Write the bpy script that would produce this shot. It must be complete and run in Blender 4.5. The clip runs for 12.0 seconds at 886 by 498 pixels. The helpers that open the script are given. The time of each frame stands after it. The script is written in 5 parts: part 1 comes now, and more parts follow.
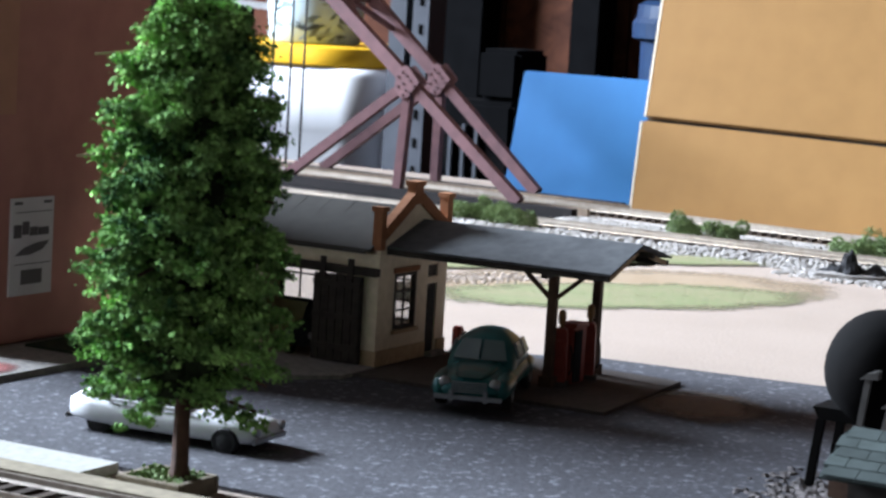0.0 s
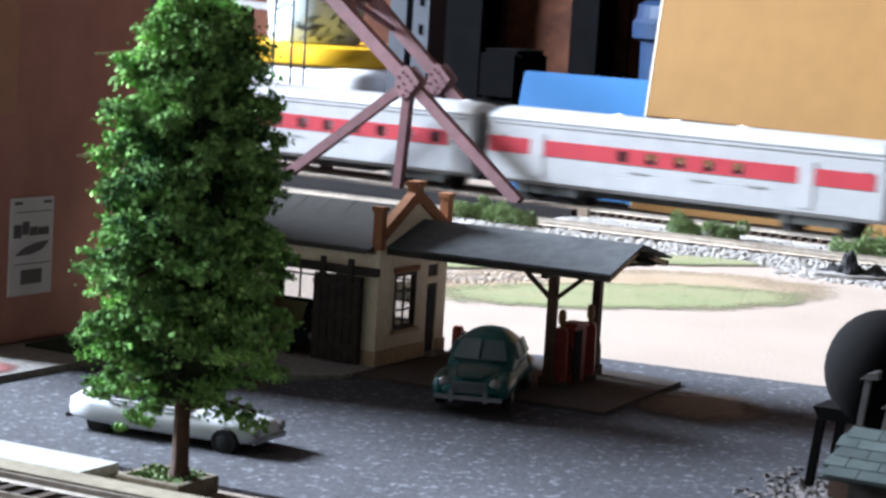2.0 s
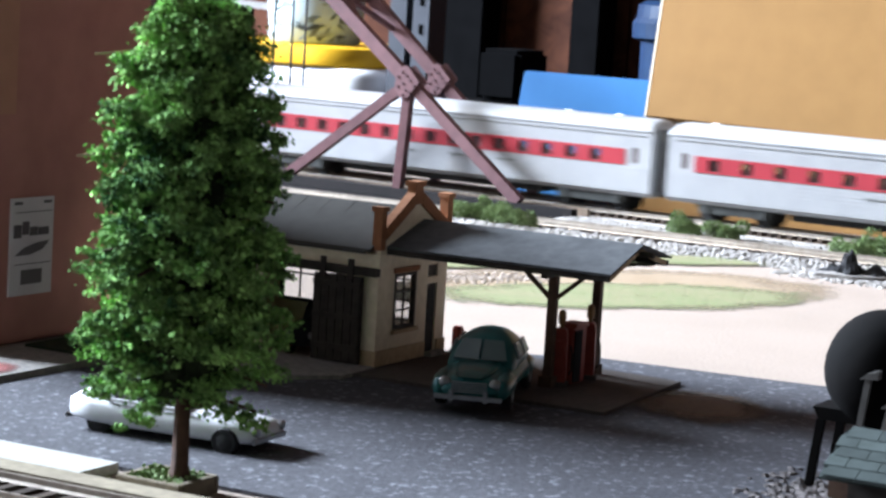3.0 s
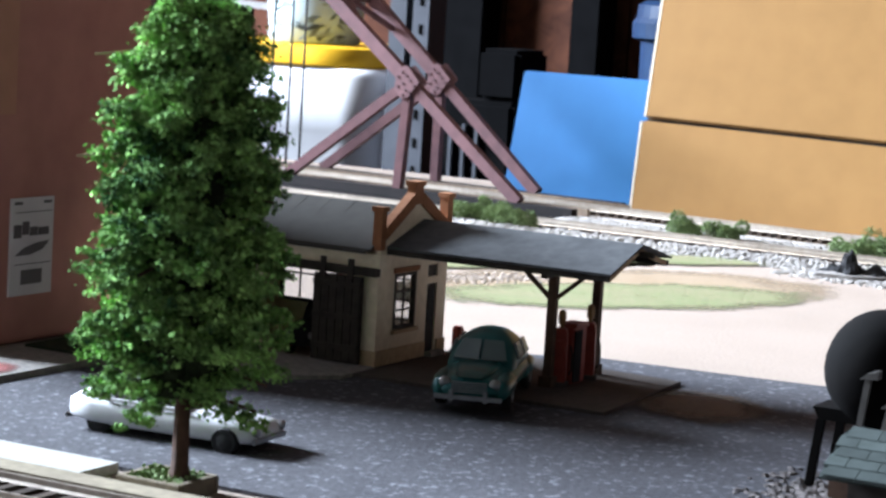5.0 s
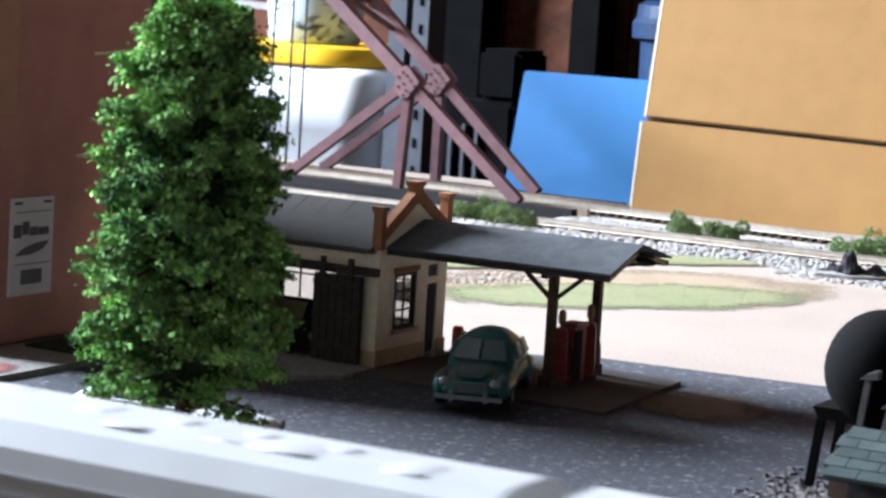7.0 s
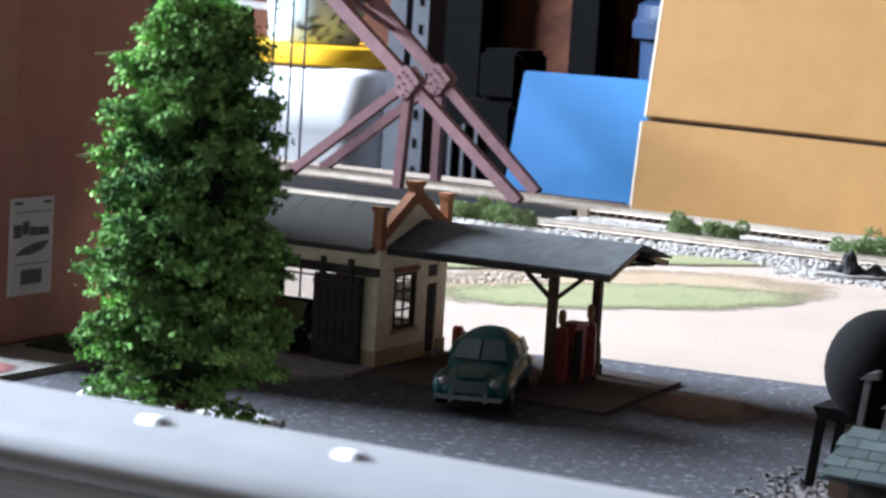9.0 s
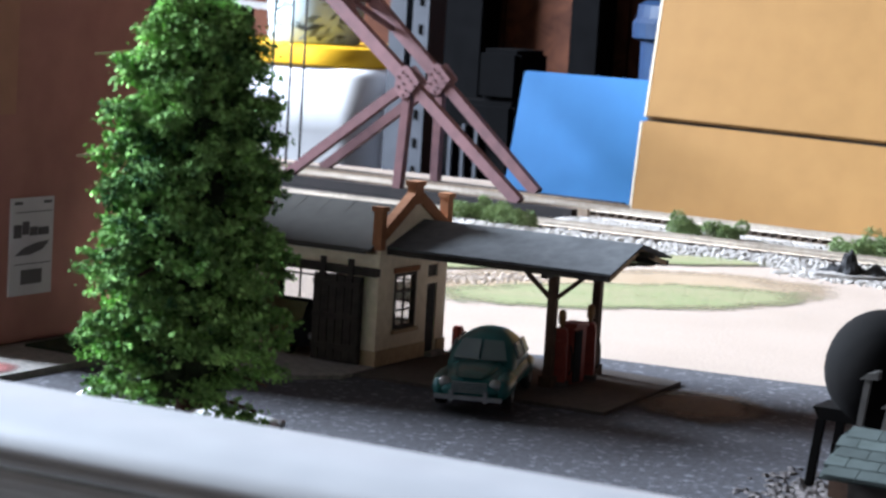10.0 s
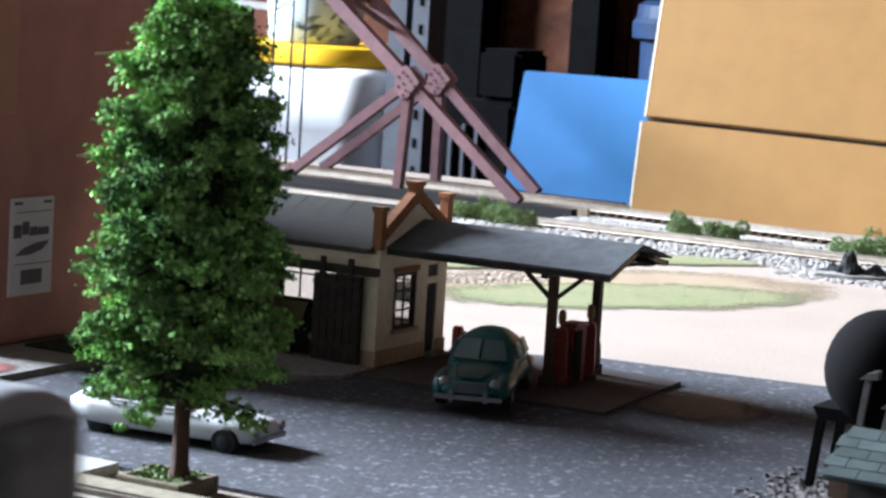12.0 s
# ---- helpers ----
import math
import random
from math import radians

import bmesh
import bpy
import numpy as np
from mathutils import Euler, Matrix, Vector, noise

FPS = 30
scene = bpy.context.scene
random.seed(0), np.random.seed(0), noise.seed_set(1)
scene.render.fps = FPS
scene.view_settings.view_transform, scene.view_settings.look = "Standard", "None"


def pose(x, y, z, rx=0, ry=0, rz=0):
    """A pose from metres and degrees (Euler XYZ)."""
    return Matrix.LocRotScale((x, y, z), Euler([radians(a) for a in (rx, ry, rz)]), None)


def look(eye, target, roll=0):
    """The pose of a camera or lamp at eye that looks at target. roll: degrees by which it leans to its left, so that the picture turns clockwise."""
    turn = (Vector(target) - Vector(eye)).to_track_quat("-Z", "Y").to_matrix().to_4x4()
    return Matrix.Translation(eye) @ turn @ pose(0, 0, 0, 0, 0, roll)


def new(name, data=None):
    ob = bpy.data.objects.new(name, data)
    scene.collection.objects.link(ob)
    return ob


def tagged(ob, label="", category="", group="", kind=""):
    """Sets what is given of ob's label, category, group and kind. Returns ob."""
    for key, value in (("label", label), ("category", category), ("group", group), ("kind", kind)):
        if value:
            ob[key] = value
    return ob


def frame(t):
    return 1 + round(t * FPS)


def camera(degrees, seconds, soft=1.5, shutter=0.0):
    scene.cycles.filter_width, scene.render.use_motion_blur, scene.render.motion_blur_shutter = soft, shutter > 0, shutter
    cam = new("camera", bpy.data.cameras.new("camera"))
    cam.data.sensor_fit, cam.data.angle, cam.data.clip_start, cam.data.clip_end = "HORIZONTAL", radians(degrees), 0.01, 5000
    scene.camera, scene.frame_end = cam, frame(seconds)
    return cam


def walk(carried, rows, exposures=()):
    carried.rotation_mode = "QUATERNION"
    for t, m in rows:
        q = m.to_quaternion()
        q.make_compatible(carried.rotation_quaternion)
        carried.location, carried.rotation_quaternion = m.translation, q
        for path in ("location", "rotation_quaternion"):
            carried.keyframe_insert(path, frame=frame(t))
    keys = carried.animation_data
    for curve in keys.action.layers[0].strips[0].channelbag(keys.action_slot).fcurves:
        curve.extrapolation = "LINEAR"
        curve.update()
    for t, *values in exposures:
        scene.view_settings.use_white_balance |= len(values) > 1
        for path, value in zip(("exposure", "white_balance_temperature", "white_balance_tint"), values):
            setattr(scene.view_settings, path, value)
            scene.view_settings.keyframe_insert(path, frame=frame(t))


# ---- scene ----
cam = camera(21.85, 12.0, soft=2.6, shutter=0.4)
cam.data.dof.use_dof, cam.data.dof.focus_distance, cam.data.dof.aperture_fstop = True, 0.82, 60.0
CAM_EYE = (0.0, 0.0, 0.1323)
_m = pose(*CAM_EYE, 90 - 6.56, 0, 28.64) @ pose(0, 0, 0, 0, 0, 3.5)
walk(cam, [(0.0, _m), (12.0, _m)], exposures=[(0.0, 0.50), (0.5, 0.68), (0.9, 0.75), (12.0, 0.75)])

# ---- light: sun and sky fall through an unseen, added roof opening over the back of the table; a side window stands to the left ----
world = bpy.data.worlds.new("world")
scene.world = world
world.use_nodes = True
SUN_DIR = Vector((0.40, 0.42, -0.80)).normalized()
sky = world.node_tree.nodes.new("ShaderNodeTexSky")
sky.sky_type, sky.sun_disc = "NISHITA", False
sky.sun_elevation = math.asin(-SUN_DIR.z)
sky.sun_rotation = math.atan2(-SUN_DIR.x, -SUN_DIR.y)
bg = world.node_tree.nodes["Background"]
bg.inputs[1].default_value = 0.05
world.node_tree.links.new(sky.outputs[0], bg.inputs[0])
sun_data = bpy.data.lights.new("sun", "SUN")
sun_data.energy, sun_data.angle, sun_data.color = 0.97, radians(2.2), (1.0, 0.96, 0.845)
sun = new("sun", sun_data)
sun.matrix_world = look((-1.5, -4, 3.6), Vector((-1.5, -4, 3.6)) + SUN_DIR)


WIN_Y = 0.58


def window_lamp(name, eye, target, sx, sy, watts, colour):
    d = bpy.data.lights.new(name, "AREA")
    d.shape, d.size, d.size_y, d.energy, d.color = "RECTANGLE", sx, sy, watts, colour
    ob = new(name, d)
    ob.matrix_world = look(eye, target)
    return ob


window_lamp("window_light_left", (-3.33, WIN_Y, 1.35), (-0.4, 0.55, 0.0), 1.3, 0.65, 640, (0.70, 0.81, 0.98))


# ---- materials ----
def mat(name, col, col2=None, rough=0.7, metal=0.0, scale=200.0, bump=0.15, mix=0.5, big=None, spec=0.15, speck=None, speck_scale=900.0, speck_size=0.62):
    m = bpy.data.materials.new(name)
    m.use_nodes = True
    nt = m.node_tree
    N, L = nt.nodes, nt.links
    b = N["Principled BSDF"]
    b.inputs["Roughness"].default_value = rough
    b.inputs["Metallic"].default_value = metal
    b.inputs["Specular IOR Level"].default_value = spec
    tc = N.new("ShaderNodeTexCoord")
    n1 = N.new("ShaderNodeTexNoise")
    n1.inputs["Scale"].default_value, n1.inputs["Detail"].default_value = scale, 6
    n2 = N.new("ShaderNodeTexNoise")
    n2.inputs["Scale"].default_value, n2.inputs["Detail"].default_value = (big or scale / 9), 3
    L.new(tc.outputs["Object"], n1.inputs["Vector"])
    L.new(tc.outputs["Object"], n2.inputs["Vector"])
    add = N.new("ShaderNodeMath")
    add.operation = "MULTIPLY_ADD"
    add.inputs[1].default_value = 0.6
    half = N.new("ShaderNodeMath")
    half.operation = "MULTIPLY"
    half.inputs[1].default_value = 0.4
    L.new(n2.outputs[0], half.inputs[0])
    L.new(n1.outputs[0], add.inputs[0])
    L.new(half.outputs[0], add.inputs[2])
    ramp = N.new("ShaderNodeValToRGB")
    c2 = col2 or tuple(c * (1 - 0.35 * mix) for c in col)
    ramp.color_ramp.elements[0].position, ramp.color_ramp.elements[1].position = 0.36, 0.64
    ramp.color_ramp.elements[0].color = (*c2, 1)
    ramp.color_ramp.elements[1].color = (*col, 1)
    L.new(add.outputs[0], ramp.inputs[0])
    colour = ramp.outputs[0]
    if speck:
        v = N.new("ShaderNodeTexNoise")
        v.inputs["Scale"].default_value, v.inputs["Detail"].default_value = speck_scale, 2
        L.new(tc.outputs["Object"], v.inputs["Vector"])
        sr = N.new("ShaderNodeValToRGB")
        sr.color_ramp.elements[0].position, sr.color_ramp.elements[1].position = speck_size, speck_size + 0.06
        sr.color_ramp.elements[0].color, sr.color_ramp.elements[1].color = (0, 0, 0, 1), (1, 1, 1, 1)
        L.new(v.outputs[0], sr.inputs[0])
        mx = N.new("ShaderNodeMix")
        mx.data_type = "RGBA"
        L.new(sr.outputs[0], mx.inputs[0])
        L.new(colour, mx.inputs[6])
        mx.inputs[7].default_value = (*speck, 1)
        colour = mx.outputs[2]
    L.new(colour, b.inputs["Base Color"])
    if bump:
        bp = N.new("ShaderNodeBump")
        bp.inputs["Strength"].default_value, bp.inputs["Distance"].default_value = bump, 0.0006
        L.new(n1.outputs[0], bp.inputs["Height"])
        L.new(bp.outputs[0], b.inputs["Normal"])
    return m


def vary(m, amount=0.35):
    """Lets pieces and islands differ a little in brightness."""
    nt = m.node_tree
    N, L = nt.nodes, nt.links
    b = N["Principled BSDF"]
    src = b.inputs["Base Color"].links[0].from_socket
    info, geo = N.new("ShaderNodeObjectInfo"), N.new("ShaderNodeNewGeometry")
    s = N.new("ShaderNodeMath")
    s.operation = "ADD"
    L.new(info.outputs["Random"], s.inputs[0])
    L.new(geo.outputs["Random Per Island"], s.inputs[1])
    fr = N.new("ShaderNodeMath")
    fr.operation = "FRACT"
    L.new(s.outputs[0], fr.inputs[0])
    mr = N.new("ShaderNodeMapRange")
    mr.inputs[3].default_value, mr.inputs[4].default_value = 1 - amount, 1 + amount
    L.new(fr.outputs[0], mr.inputs[0])
    hsv = N.new("ShaderNodeHueSaturation")
    L.new(mr.outputs[0], hsv.inputs["Value"])
    L.new(src, hsv.inputs["Color"])
    L.new(hsv.outputs[0], b.inputs["Base Color"])
    return m


def translucent(m, amount):
    """Lets light through thin leaves."""
    nt = m.node_tree
    b = nt.nodes["Principled BSDF"]
    tl, mx = nt.nodes.new("ShaderNodeBsdfTranslucent"), nt.nodes.new("ShaderNodeMixShader")
    nt.links.new(b.inputs["Base Color"].links[0].from_socket, tl.inputs[0])
    mx.inputs[0].default_value = amount
    nt.links.new(b.outputs[0], mx.inputs[1])
    nt.links.new(tl.outputs[0], mx.inputs[2])
    nt.links.new(mx.outputs[0], nt.nodes["Material Output"].inputs[0])
    return m


def scattered(m, cx, cy, a, b, turn=0.0, soft=0.3, rough=0.5, scale=60.0):
    """Lets a thin ground cover thin out towards the rim of an ellipse, in ragged bits."""
    nt = m.node_tree
    N, L = nt.nodes, nt.links
    tc, mp, ln = N.new("ShaderNodeTexCoord"), N.new("ShaderNodeMapping"), N.new("ShaderNodeVectorMath")
    mp.vector_type = "TEXTURE"
    mp.inputs["Location"].default_value = (cx, cy, 0)
    mp.inputs["Rotation"].default_value = (0, 0, radians(turn))
    mp.inputs["Scale"].default_value = (a, b, 1)
    ln.operation = "LENGTH"
    L.new(tc.outputs["Object"], mp.inputs["Vector"])
    L.new(mp.outputs[0], ln.inputs[0])
    total = ln.outputs["Value"]
    for sc, k in ((scale, rough), (scale * 7, rough * 0.7)):
        n, ma = N.new("ShaderNodeTexNoise"), N.new("ShaderNodeMath")
        n.inputs["Scale"].default_value, n.inputs["Detail"].default_value = sc, 4
        ma.operation, ma.inputs[1].default_value = "MULTIPLY_ADD", k
        L.new(tc.outputs["Object"], n.inputs["Vector"])
        L.new(n.outputs[0], ma.inputs[0])
        L.new(total, ma.inputs[2])
        total = ma.outputs[0]
    mr = N.new("ShaderNodeMapRange")
    shift = 0.85 * rough
    for i, v in ((1, 1 + shift - soft), (2, 1 + shift), (3, 1.0), (4, 0.0)):
        mr.inputs[i].default_value = v
    L.new(total, mr.inputs[0])
    L.new(mr.outputs[0], N["Principled BSDF"].inputs["Alpha"])
    return m


M_SAND = mat("pale_sand", (0.312, 0.254, 0.213), (0.258, 0.207, 0.171), 0.95, 0, 700, 0.5, big=14)
M_ASPHALT = mat("painted_asphalt", (0.066, 0.066, 0.074), (0.040, 0.040, 0.046), 0.85, 0, 520, 0.7, big=20, speck=(0.135, 0.140, 0.155), speck_scale=420, speck_size=0.60)
M_BEDCORE = mat("dark_bed_and_crown_core", (0.03, 0.05, 0.022), (0.015, 0.02, 0.012), 0.95, 0, 500, 0.8)
M_DIRT = mat("brown_dirt", (0.24, 0.18, 0.13), (0.13, 0.10, 0.075), 0.95, 0, 600, 0.6, big=60)
M_PATCH = scattered(mat("brown_soil", (0.21, 0.150, 0.110), (0.13, 0.098, 0.078), 0.95, 0, 600, 0.6, big=50), -0.277, 0.688, 0.024, 0.030, 28, 0.55, 0.35, 90)
M_DARKBROWN = mat("dark_brown_ground", (0.085, 0.070, 0.062), (0.048, 0.041, 0.037), 0.8, 0, 500, 0.5, big=50)
M_PADC = mat("concrete_pad", (0.27, 0.25, 0.225), (0.16, 0.15, 0.14), 0.9, 0, 500, 0.4, big=40)
M_PAVE = mat("pale_pavement", (0.36, 0.355, 0.33), (0.27, 0.265, 0.245), 0.85, 0, 400, 0.2, big=30)
M_KERB = mat("tan_kerb", (0.24, 0.205, 0.145), (0.15, 0.125, 0.09), 0.85, 0, 300, 0.3)
GRASS = ("green_ground_foam", (0.150, 0.175, 0.082), (0.210, 0.188, 0.112), 0.95, 0, 500, 0.8, 0.5, 40)
M_GRASS_A = scattered(mat(*GRASS), -0.4127, 0.9245, 0.100, 0.042, 53, 0.3, 0.5, 45)
M_GRASS_B = scattered(mat(*GRASS), -0.446, 1.082, 0.060, 0.022, 47, 0.4, 0.5, 45)
M_GRASS_C = scattered(mat(*GRASS), -0.515, 0.980, 0.072, 0.030, 60, 0.3, 0.5, 45)
M_TUFT = vary(mat("grass_fibre", (0.18, 0.24, 0.09), (0.22, 0.24, 0.11), 0.9, 0, 300, 0.2), 0.3)
M_STRAW = mat("tan_ground_cover", (0.25, 0.185, 0.12), (0.31, 0.245, 0.18), 0.95, 0, 600, 0.7, big=26)
M_STRAW_BED = scattered(mat("tan_ground_cover", (0.235, 0.168, 0.105), (0.29, 0.225, 0.16), 0.95, 0, 600, 0.7, big=26), -0.425, 0.957, 0.110, 0.066, 56, 0.35, 0.4, 40)
M_BALLAST = vary(mat("grey_rock", (0.30, 0.282, 0.265), (0.235, 0.222, 0.21), 0.9, 0, 500, 0.5), 0.22)
M_TANSTONE = vary(mat("tan_stone", (0.34, 0.285, 0.24), (0.27, 0.225, 0.19), 0.9, 0, 500, 0.5), 0.25)
M_YARDSTONE = vary(mat("dull_stone", (0.13, 0.115, 0.11), (0.08, 0.072, 0.07), 0.9, 0, 500, 0.5), 0.4)
M_DARKROCK = vary(mat("dark_rock", (0.020, 0.020, 0.022), (0.009, 0.009, 0.010), 0.85, 0, 500, 0.6), 0.3)
M_TIE = vary(mat("tie_plastic", (0.05, 0.035, 0.025), (0.03, 0.02, 0.015), 0.7, 0, 300, 0.2), 0.3)
M_RAIL = mat("nickel_rail", (0.42, 0.37, 0.31), (0.28, 0.24, 0.20), 0.45, 0.5, 300, 0.1)
M_RAILSIDE = mat("weathered_rail", (0.20, 0.15, 0.11), (0.12, 0.09, 0.07), 0.6, 0.5, 300, 0.1)
M_STUCCO = mat("cream_stucco", (0.80, 0.70, 0.54), (0.66, 0.57, 0.42), 0.9, 0, 350, 0.4, big=30)
M_PLINTH = mat("tan_stone_course", (0.50, 0.37, 0.23), (0.36, 0.26, 0.16), 0.9, 0, 400, 0.4)
M_BRICKTRIM = mat("orange_brick_trim", (0.34, 0.155, 0.08), (0.25, 0.11, 0.055), 0.85, 0, 500, 0.3)
M_ROOFGREY = mat("grey_sheet_roof", (0.052, 0.049, 0.043), (0.042, 0.039, 0.034), 0.8, 0, 180, 0.2, big=30)
M_ROOFDARK = mat("dark_tar_paper", (0.10, 0.105, 0.11), (0.065, 0.068, 0.072), 0.75, 0, 250, 0.25, big=30)
M_DARKWOOD = mat("black_stained_wood", (0.045, 0.038, 0.032), (0.022, 0.019, 0.017), 0.7, 0, 250, 0.3)
M_POST = mat("brown_post", (0.10, 0.06, 0.04), (0.06, 0.035, 0.025), 0.7, 0, 250, 0.3)
M_INSIDE = mat("dark_interior", (0.03, 0.03, 0.03), None, 0.9, 0, 80, 0.0)
M_PUMP = mat("pump_red", (0.27, 0.050, 0.035), (0.17, 0.032, 0.025), 0.5, 0, 250, 0.1)
M_PUMPGLOBE = mat("pump_globe", (0.30, 0.17, 0.07), (0.20, 0.11, 0.05), 0.4, 0, 250, 0.1)
M_TEAL = mat("teal_car_paint", (0.009, 0.090, 0.088), (0.0065, 0.068, 0.066), 0.36, 0.0, 120, 0.05, spec=0.3)
M_WHITECAR = mat("white_car_paint", (0.62, 0.63, 0.64), (0.56, 0.57, 0.58), 0.35, 0, 120, 0.05, spec=0.5)
M_CHROME = mat("chrome", (0.30, 0.30, 0.30), (0.20, 0.20, 0.20), 0.32, 0.9, 200, 0.05)
M_TYRE = mat("black_tyre", (0.02, 0.02, 0.02), None, 0.8, 0, 300, 0.1)
M_CARGLASS = mat("grey_car_glass", (0.12, 0.16, 0.16), (0.085, 0.115, 0.115), 0.25, 0, 80, 0.0, spec=0.35)
M_SEAT = mat("silver_seat", (0.42, 0.42, 0.43), (0.3, 0.3, 0.31), 0.6, 0, 200, 0.1)
# lit green and shaded dark green are both mixed into the leaf colour
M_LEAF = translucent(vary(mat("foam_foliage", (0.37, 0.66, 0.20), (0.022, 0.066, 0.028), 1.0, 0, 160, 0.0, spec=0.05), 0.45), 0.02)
M_BUSH = vary(mat("bush_foam", (0.20, 0.27, 0.125), (0.12, 0.18, 0.07), 0.9, 0, 200, 0.3), 0.3)
M_BARK = mat("brown_bark", (0.095, 0.055, 0.04), (0.04, 0.024, 0.018), 0.9, 0, 220, 0.6)
M_TRUSS = mat("oxide_red_bridge", (0.125, 0.062, 0.066), (0.088, 0.045, 0.049), 0.65, 0, 140, 0.15, big=18)
M_RIVET = mat("dark_rivet", (0.07, 0.035, 0.04), None, 0.6, 0, 100, 0)
# near-black, so that the gap under the bridge stays dark in the lamplight
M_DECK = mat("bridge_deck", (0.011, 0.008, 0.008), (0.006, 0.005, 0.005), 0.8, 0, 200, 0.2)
M_MUSTARD = mat("mustard_hardboard", (0.275, 0.150, 0.052), (0.245, 0.132, 0.045), 0.6, 0, 60, 0.05, big=5, speck=(0.33, 0.18, 0.06), speck_scale=120, speck_size=0.74)
M_EDGE = mat("pale_board_edge", (0.66, 0.60, 0.48), (0.5, 0.44, 0.34), 0.8, 0, 120, 0.1)
M_BLUE = mat("blue_foam_board", (0.020, 0.108, 0.262), (0.018, 0.098, 0.242), 0.55, 0, 60, 0.05, big=8)
M_BLUEBIN = mat("blue_plastic", (0.006, 0.020, 0.050), (0.004, 0.014, 0.036), 0.45, 0, 60, 0.03)
M_WHITEPL = mat("white_plastic", (0.80, 0.80, 0.81), (0.76, 0.76, 0.78), 0.4, 0, 40, 0.02)
M_YELLOW = mat("yellow_lid", (0.62, 0.345, 0.02), (0.56, 0.30, 0.015), 0.4, 0, 40, 0.02)
M_CABGREY = mat("dark_grey_train_paint", (0.014, 0.014, 0.018), (0.010, 0.010, 0.013), 0.75, 0, 120, 0.02)
M_CARD = mat("brown_box", (0.40, 0.18, 0.142), (0.32, 0.142, 0.112), 0.75, 0, 70, 0.1, big=8)
M_TANBOX = mat("tan_cardboard", (0.42, 0.21, 0.14), (0.33, 0.165, 0.11), 0.8, 0, 60, 0.1)
M_LABEL = mat("paper_label", (0.56, 0.53, 0.53), (0.48, 0.45, 0.45), 0.8, 0, 80, 0.05)
M_INK = mat("grey_ink", (0.11, 0.10, 0.10), None, 0.8, 0, 80, 0)
M_BROWNWALL = mat("brown_wood_panel", (0.085, 0.030, 0.0155), (0.045, 0.016, 0.009), 0.85, 0, 38, 0.1, big=7, spec=0.1)
M_BOARD = vary(mat("reddish_board", (0.095, 0.034, 0.0175), (0.038, 0.0135, 0.0075), 0.8, 0, 38, 0.15, big=9, spec=0.1), 0.15)
for _node in M_BOARD.node_tree.nodes:
    if _node.type == "TEX_NOISE":
        _node.inputs["Distortion"].default_value = 1.6
M_BLACK = mat("black_plastic", (0.003, 0.003, 0.0033), (0.002, 0.002, 0.0022), 0.9, 0, 60, 0.1, spec=0.02)
M_GREYPOST = mat("grey_painted_post", (0.050, 0.053, 0.062), (0.034, 0.037, 0.043), 0.6, 0, 50, 0.05)
M_POT = mat("celadon_pot", (0.48, 0.61, 0.70), (0.43, 0.55, 0.63), 0.35, 0, 40, 0.02)
M_POTDARK = vary(mat("pot_leaf_paint", (0.20, 0.24, 0.23), (0.12, 0.15, 0.14), 0.4, 0, 60, 0.02), 0.7)
M_WIRE = mat("dark_wire", (0.06, 0.06, 0.06), None, 0.5, 0.3, 60, 0)
M_TANK = mat("black_tank", (0.004, 0.0034, 0.0030), (0.002, 0.0018, 0.0018), 0.9, 0.0, 120, 0.15, spec=0.06)
M_TANKTRIM = mat("grey_weathered_metal", (0.16, 0.15, 0.14), (0.09, 0.085, 0.08), 0.6, 0.3, 160, 0.15)
M_SHINGLE = vary(mat("grey_green_shingle", (0.054, 0.068, 0.065), (0.036, 0.046, 0.043), 0.85, 0, 260, 0.3), 0.2)
M_TRAINWHITE = mat("white_train_paint", (0.40, 0.392, 0.38), (0.35, 0.342, 0.335), 0.4, 0, 80, 0.05)
M_SILVER = mat("silver_train_paint", (0.315, 0.317, 0.322), (0.275, 0.278, 0.285), 0.42, 0.1, 80, 0.05)
M_TRAINRED = mat("red_stripe", (0.30, 0.030, 0.040), (0.25, 0.025, 0.034), 0.45, 0, 80, 0.03)
M_NOSERED = mat("orange_red_cab", (0.55, 0.038, 0.026), (0.48, 0.033, 0.022), 0.4, 0, 80, 0.03)
M_TRAINBLACK = mat("train_black", (0.02, 0.02, 0.022), (0.014, 0.014, 0.015), 0.85, 0, 80, 0.05, spec=0.04)
M_UNDER = mat("underframe_black", (0.035, 0.035, 0.035), (0.02, 0.02, 0.02), 0.7, 0, 150, 0.1)
M_TRUCK = mat("grey_truck", (0.19, 0.19, 0.185), (0.09, 0.09, 0.088), 0.6, 0.2, 150, 0.1)
M_BOGIE = mat("dark_bogie", (0.060, 0.062, 0.058), (0.030, 0.031, 0.029), 0.6, 0.1, 150, 0.1)
M_CARWIN = mat("coach_window", (0.06, 0.035, 0.035), None, 0.15, 0, 80, 0, spec=0.6)
M_PANE = mat("tinted_pane", (0.10, 0.05, 0.05), None, 0.12, 0, 80, 0, spec=0.5)
M_PANE.node_tree.nodes["Principled BSDF"].inputs["Alpha"].default_value = 0.18
# pinkish reflections are mottled into the glass colour
M_CABGLASS = mat("cab_glass", (0.13, 0.07, 0.12), (0.05, 0.03, 0.05), 0.2, 0, 200, 0, spec=0.5)
M_DUSTPANE = mat("dusty_cream_pane", (0.42, 0.36, 0.26), (0.34, 0.29, 0.20), 0.3, 0, 200, 0, spec=0.4)
M_DUSTPANE.node_tree.nodes["Principled BSDF"].inputs["Alpha"].default_value = 0.20
